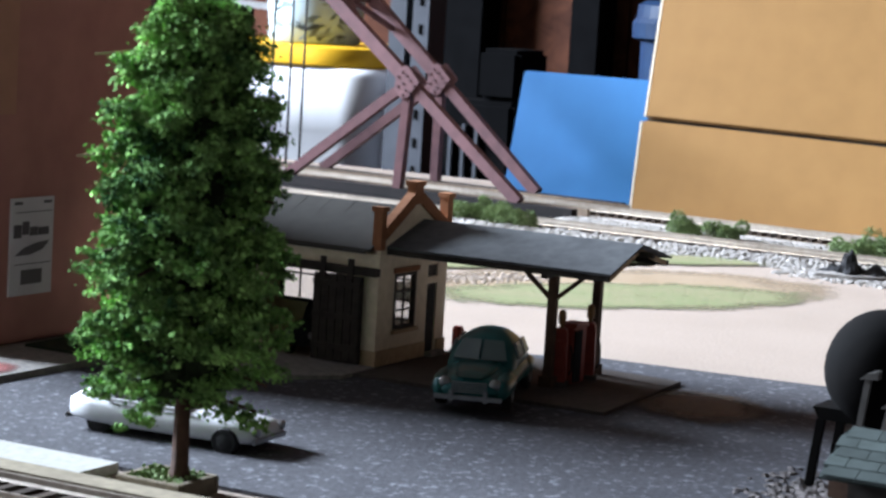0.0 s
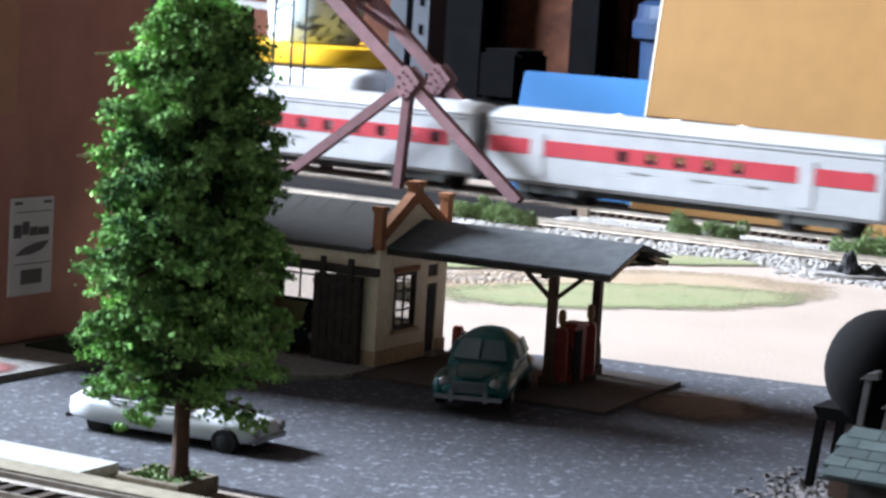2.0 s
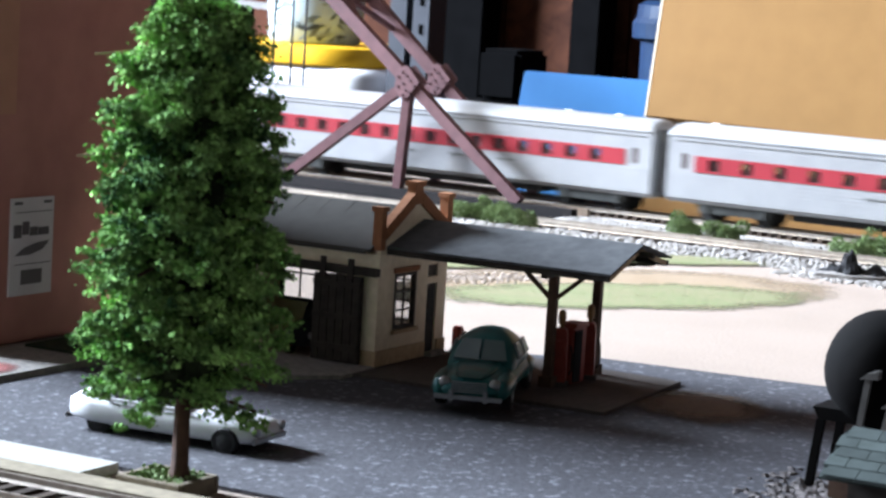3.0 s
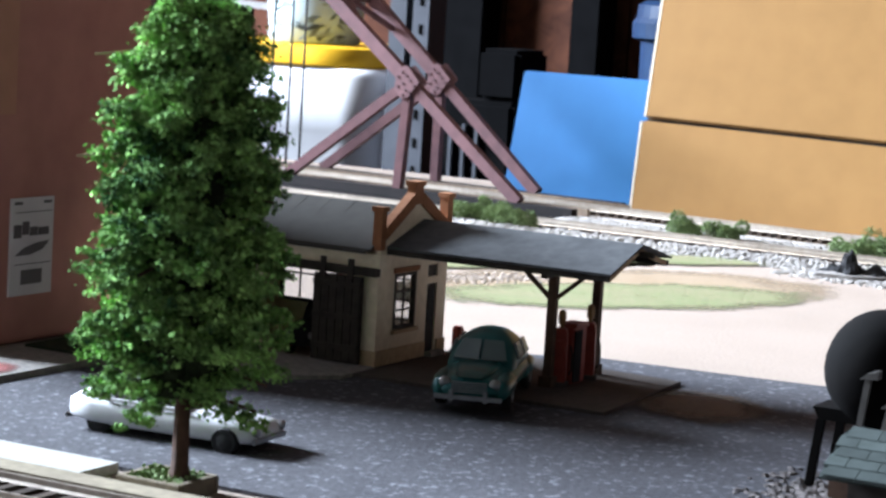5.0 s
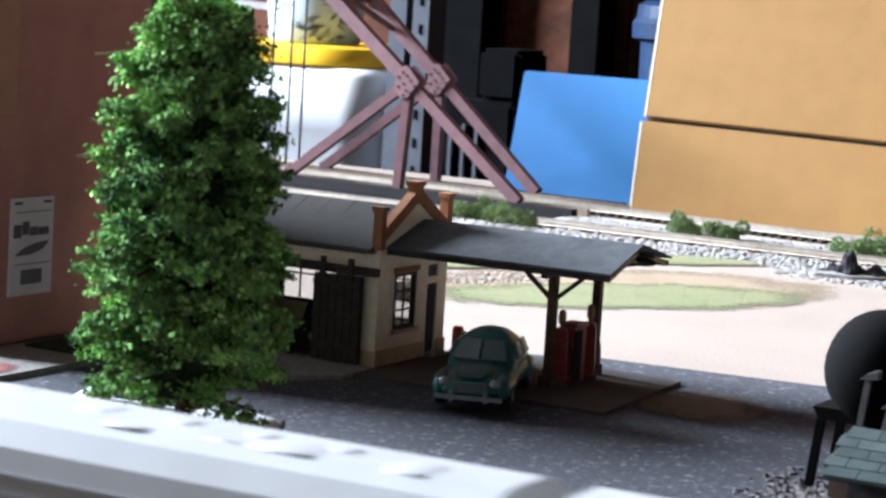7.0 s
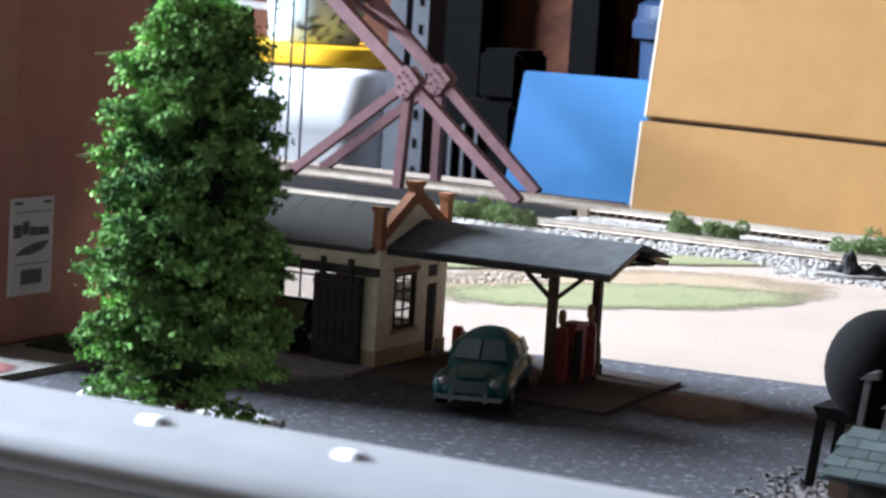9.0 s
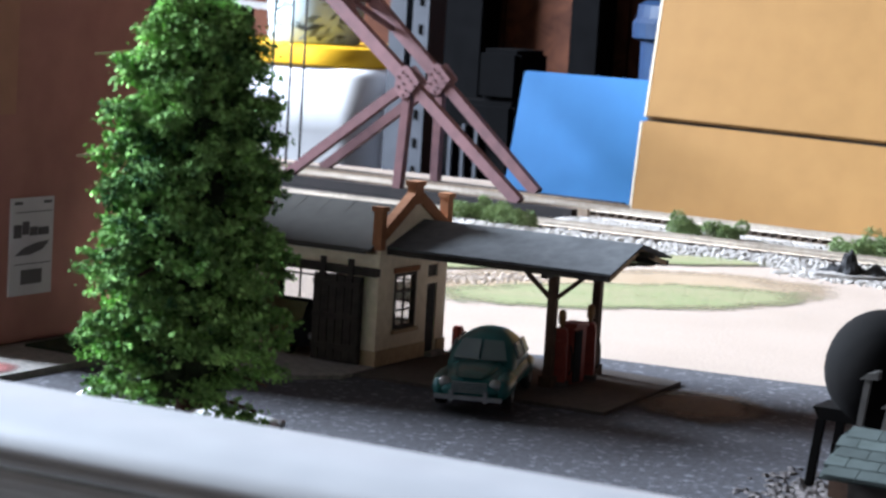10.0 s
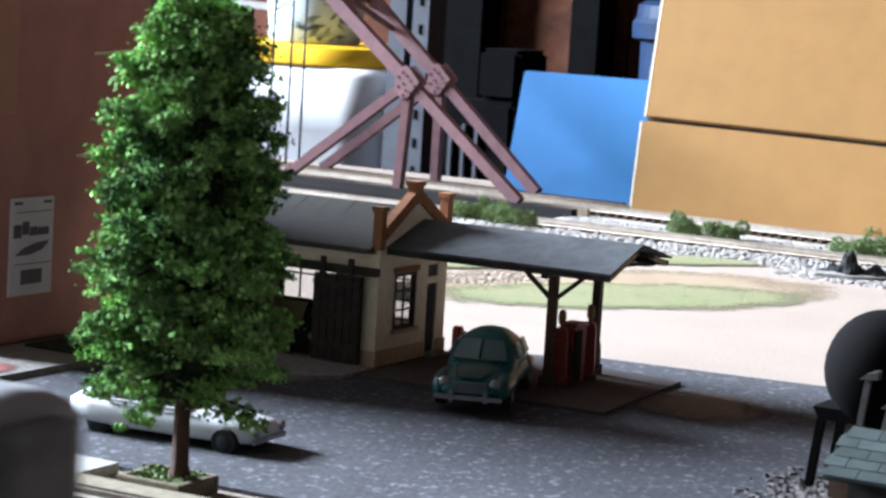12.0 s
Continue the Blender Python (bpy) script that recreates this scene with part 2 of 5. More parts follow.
M_FADED = mat("faded_lettering", (0.55, 0.36, 0.34), (0.5, 0.33, 0.31), 0.6, 0, 100, 0)
M_WALL = mat("room_wall", (0.075, 0.063, 0.055), (0.060, 0.050, 0.043), 0.9, 0, 20, 0.1)
M_FLOOR = mat("room_floor", (0.07, 0.058, 0.050), (0.05, 0.042, 0.035), 0.8, 0, 20, 0.1)
M_PLY = mat("plywood_edge", (0.40, 0.29, 0.17), (0.30, 0.21, 0.12), 0.8, 0, 50, 0.1)
M_REDPATCH = scattered(mat("red_brick_paint", (0.26, 0.085, 0.075), (0.19, 0.07, 0.065), 0.85, 0, 400, 0.3), -0.470, 0.560, 0.012, 0.013, 0, 0.5, 0.4, 150)


# ---- building helpers ----
def box(bm, x0, x1, y0, y1, z0, z1, m=None):
    vs = [bm.verts.new(Vector(c)) for c in ((x0, y0, z0), (x1, y0, z0), (x1, y1, z0), (x0, y1, z0), (x0, y0, z1), (x1, y0, z1), (x1, y1, z1), (x0, y1, z1))]
    if m:
        for v in vs:
            v.co = m @ v.co
    for f in ((3, 2, 1, 0), (4, 5, 6, 7), (0, 1, 5, 4), (1, 2, 6, 5), (2, 3, 7, 6), (3, 0, 4, 7)):
        bm.faces.new([vs[i] for i in f])
    return vs


def prism(bm, profile, x0, x1, axis="x", m=None, cap=True):
    """A closed profile of (a, b) pairs drawn along an axis."""
    def at(a, b, x):
        p = {"x": (x, a, b), "y": (a, x, b), "z": (a, b, x)}[axis]
        return m @ Vector(p) if m else Vector(p)
    r0 = [bm.verts.new(at(a, b, x0)) for a, b in profile]
    r1 = [bm.verts.new(at(a, b, x1)) for a, b in profile]
    n = len(profile)
    for i in range(n):
        bm.faces.new((r0[i], r0[(i + 1) % n], r1[(i + 1) % n], r1[i]))
    if cap:
        bm.faces.new(r0[::-1])
        bm.faces.new(r1)


def beam(bm, a, b, w, d, side=Vector((0, 1, 0))):
    """A square bar from a to b, w wide and d deep along side."""
    a, b = Vector(a), Vector(b)
    t = (b - a).normalized()
    s = (side - t * side.dot(t)).normalized()
    n = t.cross(s)
    vs = [bm.verts.new(p + s * (d / 2 * i) + n * (w / 2 * j)) for p in (a, b) for i, j in ((-1, -1), (1, -1), (1, 1), (-1, 1))]
    for f in ((3, 2, 1, 0), (4, 5, 6, 7), (0, 1, 5, 4), (1, 2, 6, 5), (2, 3, 7, 6), (3, 0, 4, 7)):
        bm.faces.new([vs[i] for i in f])


def turned(bm, profile, n=24, m=None, capped=True):
    """A turned body from (radius, height) pairs."""
    rings = []
    for r, z in profile:
        rings.append([bm.verts.new((m or Matrix()) @ Vector((r * math.cos(2 * math.pi * i / n), r * math.sin(2 * math.pi * i / n), z))) for i in range(n)])
    for a, b in zip(rings, rings[1:]):
        for i in range(n):
            bm.faces.new((a[i], a[(i + 1) % n], b[(i + 1) % n], b[i]))
    if capped:
        bm.faces.new(rings[0][::-1])
        bm.faces.new(rings[-1])


def mesh_of(name, bm, material, bevel=0.0, smooth=False):
    bmesh.ops.recalc_face_normals(bm, faces=bm.faces)
    if bevel:
        bmesh.ops.bevel(bm, geom=list(bm.edges), offset=bevel, segments=2, affect="EDGES", clamp_overlap=True)
    me = bpy.data.meshes.new(name)
    bm.to_mesh(me)
    bm.free()
    for mt in material if isinstance(material, (list, tuple)) else [material]:
        me.materials.append(mt)
    if smooth:
        for p in me.polygons:
            p.use_smooth = True
    return me


def part(name, bm, material, parent=None, label="", bevel=0.0, smooth=False, kind=""):
    ob = new(name, mesh_of(name, bm, material, bevel, smooth))
    ob.parent = parent
    return tagged(ob, label, kind=kind)


def thing(name, m, label, category, group="", kind=""):
    ob = new(name)
    ob.empty_display_size = 0.01
    ob.matrix_world = m
    return tagged(ob, label, category, group, kind)


def single(name, bm, material, label, category, m=None, bevel=0.0, smooth=False, group="", kind=""):
    ob = new(name, mesh_of(name, bm, material, bevel, smooth))
    if m:
        ob.matrix_world = m
    return tagged(ob, label, category, group, kind)


def one_box(*c):
    bm = bmesh.new()
    box(bm, *c)
    return bm


B = bmesh.new

# ---- the room ----
SHADE_EDGE, CEIL = 0.728, 1.7


def room():
    X0, X1, Y0, Y1, Z0, Z1 = -3.4, 2.0, -1.3, 2.35, -0.9, CEIL
    w = 0.1
    single("floor", one_box(X0, X1, Y0, Y1, Z0 - w, Z0), M_FLOOR, "worn brown room floor under the layout table", "floor", kind="structure")
    # the near edge of the unseen roof opening, added for this, bounds the sunlight on the table
    sy = SHADE_EDGE + CEIL * SUN_DIR.y / SUN_DIR.z
    sx = CEIL * SUN_DIR.x / SUN_DIR.z
    a0, a1, b0, b1 = sx - 1.35, sx + 0.30, sy, sy + 0.90
    bm = B()
    box(bm, X0 - w, a0, Y0 - w, Y1 + w, Z1, Z1 + 0.03)
    box(bm, a1, X1 + w, Y0 - w, Y1 + w, Z1, Z1 + 0.03)
    box(bm, a0, a1, Y0 - w, b0, Z1, Z1 + 0.03)
    box(bm, a0, a1, b1, Y1 + w, Z1, Z1 + 0.03)
    single("ceiling", bm, M_WALL, "unseen brown wood ceiling with an opening added to bound the sunlight", "ceiling", kind="structure")
    single("wall_north", one_box(X0 - w, X1 + w, Y1, Y1 + w, Z0, Z1), M_BROWNWALL, "dark brown wood panelled wall", "wall", kind="structure")
    single("wall_east", one_box(X1, X1 + w, Y0, Y1, Z0, Z1), M_WALL, "brown wood room wall", "wall", kind="structure")
    single("wall_south", one_box(X0 - w, X1 + w, Y0 - w, Y0, Z0, Z1), M_WALL, "brown wood room wall", "wall", kind="structure")
    bm = B()
    box(bm, X0 - w, X0, Y0, WIN_Y - 0.7, Z0, Z1)
    box(bm, X0 - w, X0, WIN_Y + 0.7, Y1, Z0, Z1)
    box(bm, X0 - w, X0, WIN_Y - 0.7, WIN_Y + 0.7, Z0, 0.75)
    box(bm, X0 - w, X0, WIN_Y - 0.7, WIN_Y + 0.7, 1.66, Z1)
    single("wall_west", bm, M_WALL, "brown wood room wall with a window", "wall", kind="structure")


room()


DROP = 0.0062


def table():
    t = thing("layout_table", pose(0, 0, 0), "plywood model railway table covered with pale sand", "table")
    part("tabletop", one_box(-2.6, 0.75, 0.405, 1.40, -0.03, 0), M_SAND, t, "pale sandy landscaped top")
    part("front_ledge", one_box(-2.6, 0.75, 0.2, 0.4045, -0.04, 0.0003 - DROP), M_DARKBROWN, t, "lower dark ledge for the front track")
    part("apron", one_box(-2.6, 0.75, 0.182, 0.198, -0.10, 0.004), M_PLY, t, "plywood front edge")
    for x in (-2.5, 0.65):
        for y in (0.26, 1.34):
            part("leg", one_box(x - 0.03, x + 0.03, y - 0.03, y + 0.03, -0.9, -0.03), M_PLY, t)
    b = thing("bench", pose(0, 0, 0), "low dark bench behind the layout table", "bench")
    part("bench_top", one_box(-2.6, 1.2, 1.42, 2.33, -0.09, -0.06), M_BLACK, b)
    for x in (-2.5, 1.1):
        for y in (1.5, 2.25):
            part("leg", one_box(x - 0.03, x + 0.03, y - 0.03, y + 0.03, -0.9, -0.09), M_BLACK, b)


table()
# ---- ground ----
def sheet(name, outline, z, thick, material, label, category, kind="structure"):
    bm = B()
    prism(bm, outline, z - thick, z, "z")
    return single(name, bm, material, label, category, kind=kind)


def wavy(cx, cy, rx, ry, n=40, seed=1, rough=0.12, ragged=0.0):
    rng = random.Random(seed)
    ph = [rng.uniform(0, 6.28) for _ in range(4)]
    out = []
    for i in range(n):
        a = 2 * math.pi * i / n
        k = 1 + rough * sum(math.sin((j + 2) * a + ph[j]) / (j + 1.5) for j in range(4))
        k += ragged * (rng.uniform(-1, 1) + 1.5 * noise.noise(Vector((a * 14, seed, 0))))
        out.append((cx + rx * k * math.cos(a), cy + ry * k * math.sin(a)))
    return out


sheet("road", [(-0.455, 0.482), (0.30, 0.482), (0.30, 0.775), (-0.2, 0.768), (-0.29, 0.757), (-0.345, 0.752), (-0.37, 0.735), (-0.372, 0.66), (-0.42, 0.635), (-0.455, 0.60)], 0.0012, 0.004, M_ASPHALT, "dark grey speckled asphalt yard", "road")
sheet("forecourt", [(-0.386, 0.648), (-0.293, 0.648), (-0.2985, 0.722), (-0.386, 0.728)], 0.0024, 0.004, M_DARKBROWN, "dark brown ground under the canopy", "ground")
sheet("dirt_patch", wavy(-0.277, 0.688, 0.036, 0.044, 48, 3, 0.05), 0.0015, 0.0001, M_PATCH, "brown dirt patch in the yard", "ground")
sheet("garage_apron", [(-0.475, 0.605), (-0.415, 0.605), (-0.385, 0.640), (-0.385, 0.663), (-0.475, 0.663)], 0.0026, 0.004, M_PADC, "grey concrete apron before the garage", "pavement")
sheet("verge", [(-0.492, 0.50), (-0.457, 0.50), (-0.457, 0.70), (-0.492, 0.70)], 0.003, 0.005, M_PADC, "grey strip beside the brown box", "pavement")
sheet("flower_bed", [(-0.487, 0.603), (-0.462, 0.603), (-0.462, 0.66), (-0.487, 0.66)], 0.004, 0.003, M_BEDCORE, "dark green planted strip", "ground")
sheet("red_patch", wavy(-0.470, 0.560, 0.017, 0.018, 48, 5, 0.05), 0.0034, 0.0002, M_REDPATCH, "red painted patch of ground", "ground")
sheet("sidewalk", [(-0.9, 0.463), (-0.355, 0.463), (-0.355, 0.480), (-0.9, 0.480)], 0.0028, 0.006, M_PAVE, "pale concrete pavement along the yard", "pavement")
sheet("kerb", [(-0.9, 0.452), (-0.20, 0.452), (-0.20, 0.4615), (-0.9, 0.4615)], 0.0032, 0.006, M_KERB, "tan kerb along the siding", "kerb")
def oval(cx, cy, a, b, turn, n=48):
    c, e = math.cos(radians(turn)), math.sin(radians(turn))
    return [(cx + a * math.cos(k) * c - b * math.sin(k) * e, cy + a * math.cos(k) * e + b * math.sin(k) * c) for k in [2 * math.pi * i / n for i in range(n)]]


sheet("straw_patch", oval(-0.425, 0.957, 0.145, 0.098, 56), 0.0003, 0.0001, M_STRAW_BED, "tan ground cover round the grass", "ground", "structure")
sheet("grass_patch", oval(-0.4127, 0.9245, 0.130, 0.056, 53), 0.0006, 0.0001, M_GRASS_A, "pale green grass patch on sandy ground", "grass", "structure")
sheet("grass_strip", oval(-0.446, 1.082, 0.085, 0.036, 47), 0.0009, 0.0001, M_GRASS_B, "green strip below the stone bank", "grass", "structure")
sheet("grass_strip", oval(-0.515, 0.980, 0.100, 0.044, 60), 0.0011, 0.0001, M_GRASS_C, "green strip beyond the filling station", "grass", "structure")


def grass_fibres():
    rng = random.Random(21)
    verts, faces = [], []
    for _ in range(3600):
        cx, cy, p, q, turn = rng.choice(((-0.4127, 0.9245, 0.090, 0.034, 53), (-0.446, 1.082, 0.056, 0.020, 47), (-0.515, 0.985, 0.056, 0.020, 60)))
        a, k = rng.uniform(0, 6.283), rng.random() ** 0.5
        u, v = p * k * math.cos(a), q * k * math.sin(a)
        x, y = cx + u * math.cos(radians(turn)) - v * math.sin(radians(turn)), cy + u * math.sin(radians(turn)) + v * math.cos(radians(turn))
        if noise.noise(Vector((x * 60, y * 60, 0))) < -0.12:
            continue
        h, w, d = rng.uniform(0.0002, 0.0005), rng.uniform(0.0002, 0.0005), rng.uniform(0, 6.28)
        c, e = Vector((x, y, 0.0005)), Vector((math.cos(d), math.sin(d), 0))
        k = len(verts)
        verts.extend((tuple(c - e * w), tuple(c + e * w), tuple(c + Vector((rng.gauss(0, 0.0005), rng.gauss(0, 0.0005), h)))))
        faces.append((k, k + 1, k + 2))
    me = bpy.data.meshes.new("grass_fibres")
    me.from_pydata(verts, [], faces)
    me.materials.append(M_TUFT)
    tagged(new("grass_fibres", me), "short pale green grass fibres on sand", "grass", kind="stuff")


grass_fibres()

# ---- tracks: a straight at the back, a bend to the right, a straight in front ----
PHI = math.atan(-0.1)
FRONT_V, RAIL_Z = 0.318, 0.0075
R_BEND = (1.2322 - 0.0555 - FRONT_V) / (1 + math.cos(PHI) - 0.1 * math.sin(PHI))
BEND_C = Vector((0.0, FRONT_V + R_BEND, 0))
BEND_0 = BEND_C + R_BEND * Vector((-math.sin(PHI), math.cos(PHI), 0))
BEND_LEN = R_BEND * (math.pi + PHI)


def rail_height(s):
    """The rail's height s metres past the start of the bend: it falls to the front ledge over the end of the bend."""
    k = min(1.0, max(0.0, (s - BEND_LEN + R_BEND * 1.05) / (R_BEND * 1.05)))
    return -DROP * k


def path(s):
    """The place and heading s metres past the start of the bend."""
    if s < 0:
        return BEND_0 + s * Vector((math.cos(PHI), math.sin(PHI), 0)), PHI
    if s < BEND_LEN:
        h = PHI - s / R_BEND
        return BEND_C + R_BEND * Vector((-math.sin(h), math.cos(h), 0)), h
    return Vector((-(s - BEND_LEN), FRONT_V, 0)), -math.pi


def track(name, pts, label, rail_z=RAIL_Z):
    """Two rails on ties along points of (place, heading)."""
    t = thing(name, pose(0, 0, 0), label, "track")
    for side in (-1, 1):
        bm = B()
        prev = None
        for p, h in pts:
            n = Vector((-math.sin(h), math.cos(h), 0))
            c = p + n * side * 0.00855
            prof = ((-0.0010, -0.0022), (0.0010, -0.0022), (0.00045, -0.0015), (0.00045, 0), (-0.00045, 0), (-0.00045, -0.0015))
            ring = [bm.verts.new(c + n * a + Vector((0, 0, rail_z + b))) for a, b in prof]
            if prev:
                for i in range(6):
                    bm.faces.new((prev[i], prev[(i + 1) % 6], ring[(i + 1) % 6], ring[i]))
            prev = ring
        part("rail", bm, M_RAIL, t, "worn nickel rail")
    bm = B()
    total = 0.0
    for (p, h), (q, g) in zip(pts, pts[1:]):
        d = (q - p).length
        while total < d:
            c = p + (q - p) * (total / d)
            box(bm, -0.0013, 0.0013, -0.0155, 0.0155, rail_z - 0.0042, rail_z - 0.0022, Matrix.Translation(c) @ Matrix.Rotation(h, 4, "Z"))
            total += 0.0062
        total -= d
    part("tie_strip", bm, M_TIE, t, "dark brown ties", kind="stuff")
    bm = B()
    prev = None
    for p, h in pts:
        n = Vector((-math.sin(h), math.cos(h), 0))
        ring = [bm.verts.new(p + n * a + Vector((0, 0, rail_z + b))) for a, b in ((-0.020, -0.0075), (0.020, -0.0075), (0.0165, -0.0043), (-0.0165, -0.0043))]
        if prev:
            for i in range(4):
                bm.faces.new((prev[i], prev[(i + 1) % 4], ring[(i + 1) % 4], ring[i]))
        prev = ring
    part("roadbed", bm, M_DIRT, t, "brown roadbed")
    return t


def lifted(s):
    p, h = path(s)
    return p + Vector((0, 0, rail_height(s))), h


track("railway_track", [lifted(-2.3 + 0.05 * i) for i in range(46)] + [lifted(BEND_LEN * i / 48) for i in range(49)] + [lifted(BEND_LEN + 0.05 * i) for i in range(1, 51)], "model railway track with dark ties and nickel rails")
track("railway_track", [(Vector((-2.3 + 0.05 * i, 1.138 - 0.03 * (-2.3 + 0.05 * i + 0.6), 0)), math.atan(-0.03)) for i in range(52)], "second model railway track before the bridge track", 0.0068)
track("railway_track", [(Vector((-2.3 + 0.05 * i, 0.436, 0)), 0.0) for i in range(44)], "siding track beside the kerb", 0.0045)


def stone_mesh(name, rng, material):
    bm = B()
    bmesh.ops.create_icosphere(bm, subdivisions=1, radius=1)
    for v in bm.verts:
        v.co *= rng.uniform(0.7, 1.2)
        v.co.z *= 0.75
    return mesh_of(name, bm, material)


def bank():
    """The loose grey stone bank below the back tracks, with the ballast between them."""
    rng = random.Random(4)
    bm = B()
    prism(bm, [(1.10, -0.002), (1.112, 0.0025), (1.27, 0.0034), (1.285, -0.002)], -0.575, 0.2, "x", Matrix.Rotation(0, 4, "Z"))
    bed = single("trackbed", bm, M_BALLAST, "raised grey trackbed under the back tracks", "trackbed", kind="structure")
    shapes = [stone_mesh("stone", rng, M_BALLAST) for _ in range(5)]
    verts, faces = [], []
    def add_stone(x, y, z, r, rotz):
        me = rng.choice(shapes)
        k = len(verts)
        m = Matrix.Translation((x, y, z)) @ Matrix.Rotation(rotz, 4, "Z") @ Matrix.Diagonal((r * rng.uniform(0.8, 1.5), r * rng.uniform(0.8, 1.3), r, 1))
        verts.extend([tuple(m @ v.co) for v in me.vertices])
        faces.extend([tuple(k + i for i in p.vertices) for p in me.polygons])
    for _ in range(6500):
        x = rng.uniform(-0.75, -0.2)
        y = 1.108 + rng.gauss(0, 0.0055) + 0.02 * (-0.4 - x) * (x > -0.4)
        add_stone(x, y, max(0.0, min(0.0036, 0.0030 + (y - 1.112) * 0.35 + rng.uniform(-0.0006, 0.0004))), rng.uniform(0.0007, 0.0019), rng.uniform(0, 3))
    for _ in range(5500):
        x = rng.uniform(-0.57, -0.2)
        y = rng.uniform(1.153, 1.20) - 0.06 * (x + 0.55)
        add_stone(x, y, 0.0030, rng.uniform(0.0007, 0.0018), rng.uniform(0, 3))
    for _ in range(700):
        x = rng.uniform(-0.40, -0.32)
        y = rng.gauss(1.082, 0.008) - 0.12 * (x + 0.36)
        add_stone(x, y, 0.0, rng.uniform(0.0006, 0.0017), rng.uniform(0, 3))
    me = bpy.data.meshes.new("loose_stones")
    me.from_pydata(verts, [], faces)
    me.materials.append(M_BALLAST)
    tagged(new("loose_stones", me), "loose pale grey stones along the trackbed", "stones", kind="stuff")
    verts, faces = [], []
    for _ in range(520):
        k, v = rng.uniform(-0.030, 0.030), rng.gauss(0, 0.008)
        add_stone(-0.480 + k * 0.5 - v * 0.85, 0.925 + k * 0.85 + v * 0.5, 0.0005, rng.uniform(0.0004, 0.0009), rng.uniform(0, 3))
    me = bpy.data.meshes.new("tan_stones")
    me.from_pydata(verts, [], faces)
    me.materials.append(M_TANSTONE)
    tagged(new("tan_stones", me), "small tan stones between the grass patches", "stones", kind="stuff")
    verts, faces = [], []
    for _ in range(520):
        x = rng.gauss(-0.199, 0.0085)
        y = rng.gauss(0.588, 0.014)
        add_stone(x, y, 0.0012, rng.uniform(0.0005, 0.0016), rng.uniform(0, 3))
    me = bpy.data.meshes.new("yard_stones")
    me.from_pydata(verts, [], faces)
    me.materials.append(M_YARDSTONE)
    tagged(new("yard_stones", me), "dull brown-grey stones round the tank legs", "stones", kind="stuff")


bank()


# ---- the filling station ----
def pane_window(name, parent, u0, u1, z0, z1, axis, at, nx, nz, inward, frame_mat=M_DARKWOOD, wide=0.0011):
    """A muntined window in a wall; axis 'x': the wall lies along x at y = at."""
    def bx(bm, a0, a1, b0, b1, d0, d1):
        if axis == "x":
            box(bm, a0, a1, at + min(d0, d1), at + max(d0, d1), b0, b1)
        else:
            box(bm, at + min(d0, d1), at + max(d0, d1), a0, a1, b0, b1)
    bm = B()
    bx(bm, u0, u1, z0, z0 + wide, 0, inward)
    bx(bm, u0, u1, z1 - wide, z1, 0, inward)
    bx(bm, u0, u0 + wide, z0 + wide, z1 - wide, 0, inward)
    bx(bm, u1 - wide, u1, z0 + wide, z1 - wide, 0, inward)
    w = part(name, bm, frame_mat, parent, "dark muntined window frame")
    bm = B()
    for i in range(1, nx):
        c = u0 + (u1 - u0) * i / nx
        bx(bm, c - 0.0003, c + 0.0003, z0 + wide, z1 - wide, inward * 0.3, inward * 0.7)
    for i in range(1, nz):
        c = z0 + (z1 - z0) * i / nz
        bx(bm, u0 + wide, u1 - wide, c - 0.0003, c + 0.0003, inward * 0.32, inward * 0.68)
    part("muntin", bm, frame_mat, w)
    bm = B()
    bx(bm, u0 + wide, u1 - wide, z0 + wide, z1 - wide, inward * 0.46, inward * 0.54)
    part("pane", bm, M_DUSTPANE, w, "dusty cream pane")
    return w


def wall_with_holes(bm, axis, a0, a1, z0, z1, d0, d1, holes):
    """A wall slab cut by rectangular holes (a0, a1, z0, z1), built of blocks between the cuts."""
    xs = sorted({a0, a1, *[h[0] for h in holes], *[h[1] for h in holes]})
    zs = sorted({z0, z1, *[h[2] for h in holes], *[h[3] for h in holes]})
    for xa, xb in zip(xs, xs[1:]):
        for za, zb in zip(zs, zs[1:]):
            xm, zm = (xa + xb) / 2, (za + zb) / 2
            if any(h[0] < xm < h[1] and h[2] < zm < h[3] for h in holes):
                continue
            if axis == "x":
                box(bm, xa, xb, d0, d1, za, zb)
            else:
                box(bm, d0, d1, xa, xb, za, zb)
    bmesh.ops.remove_doubles(bm, verts=bm.verts, dist=1e-6)
    bm.verts.index_update()
    seen = {}
    for f in bm.faces:
        seen.setdefault(tuple(sorted(v.index for v in f.verts)), []).append(f)
    bmesh.ops.delete(bm, geom=[f for fs in seen.values() if len(fs) > 1 for f in fs], context="FACES_ONLY")


ST_U0, ST_U1, ST_V0, ST_V1, ST_H = -0.475, -0.387, 0.6645, 0.7125, 0.0405


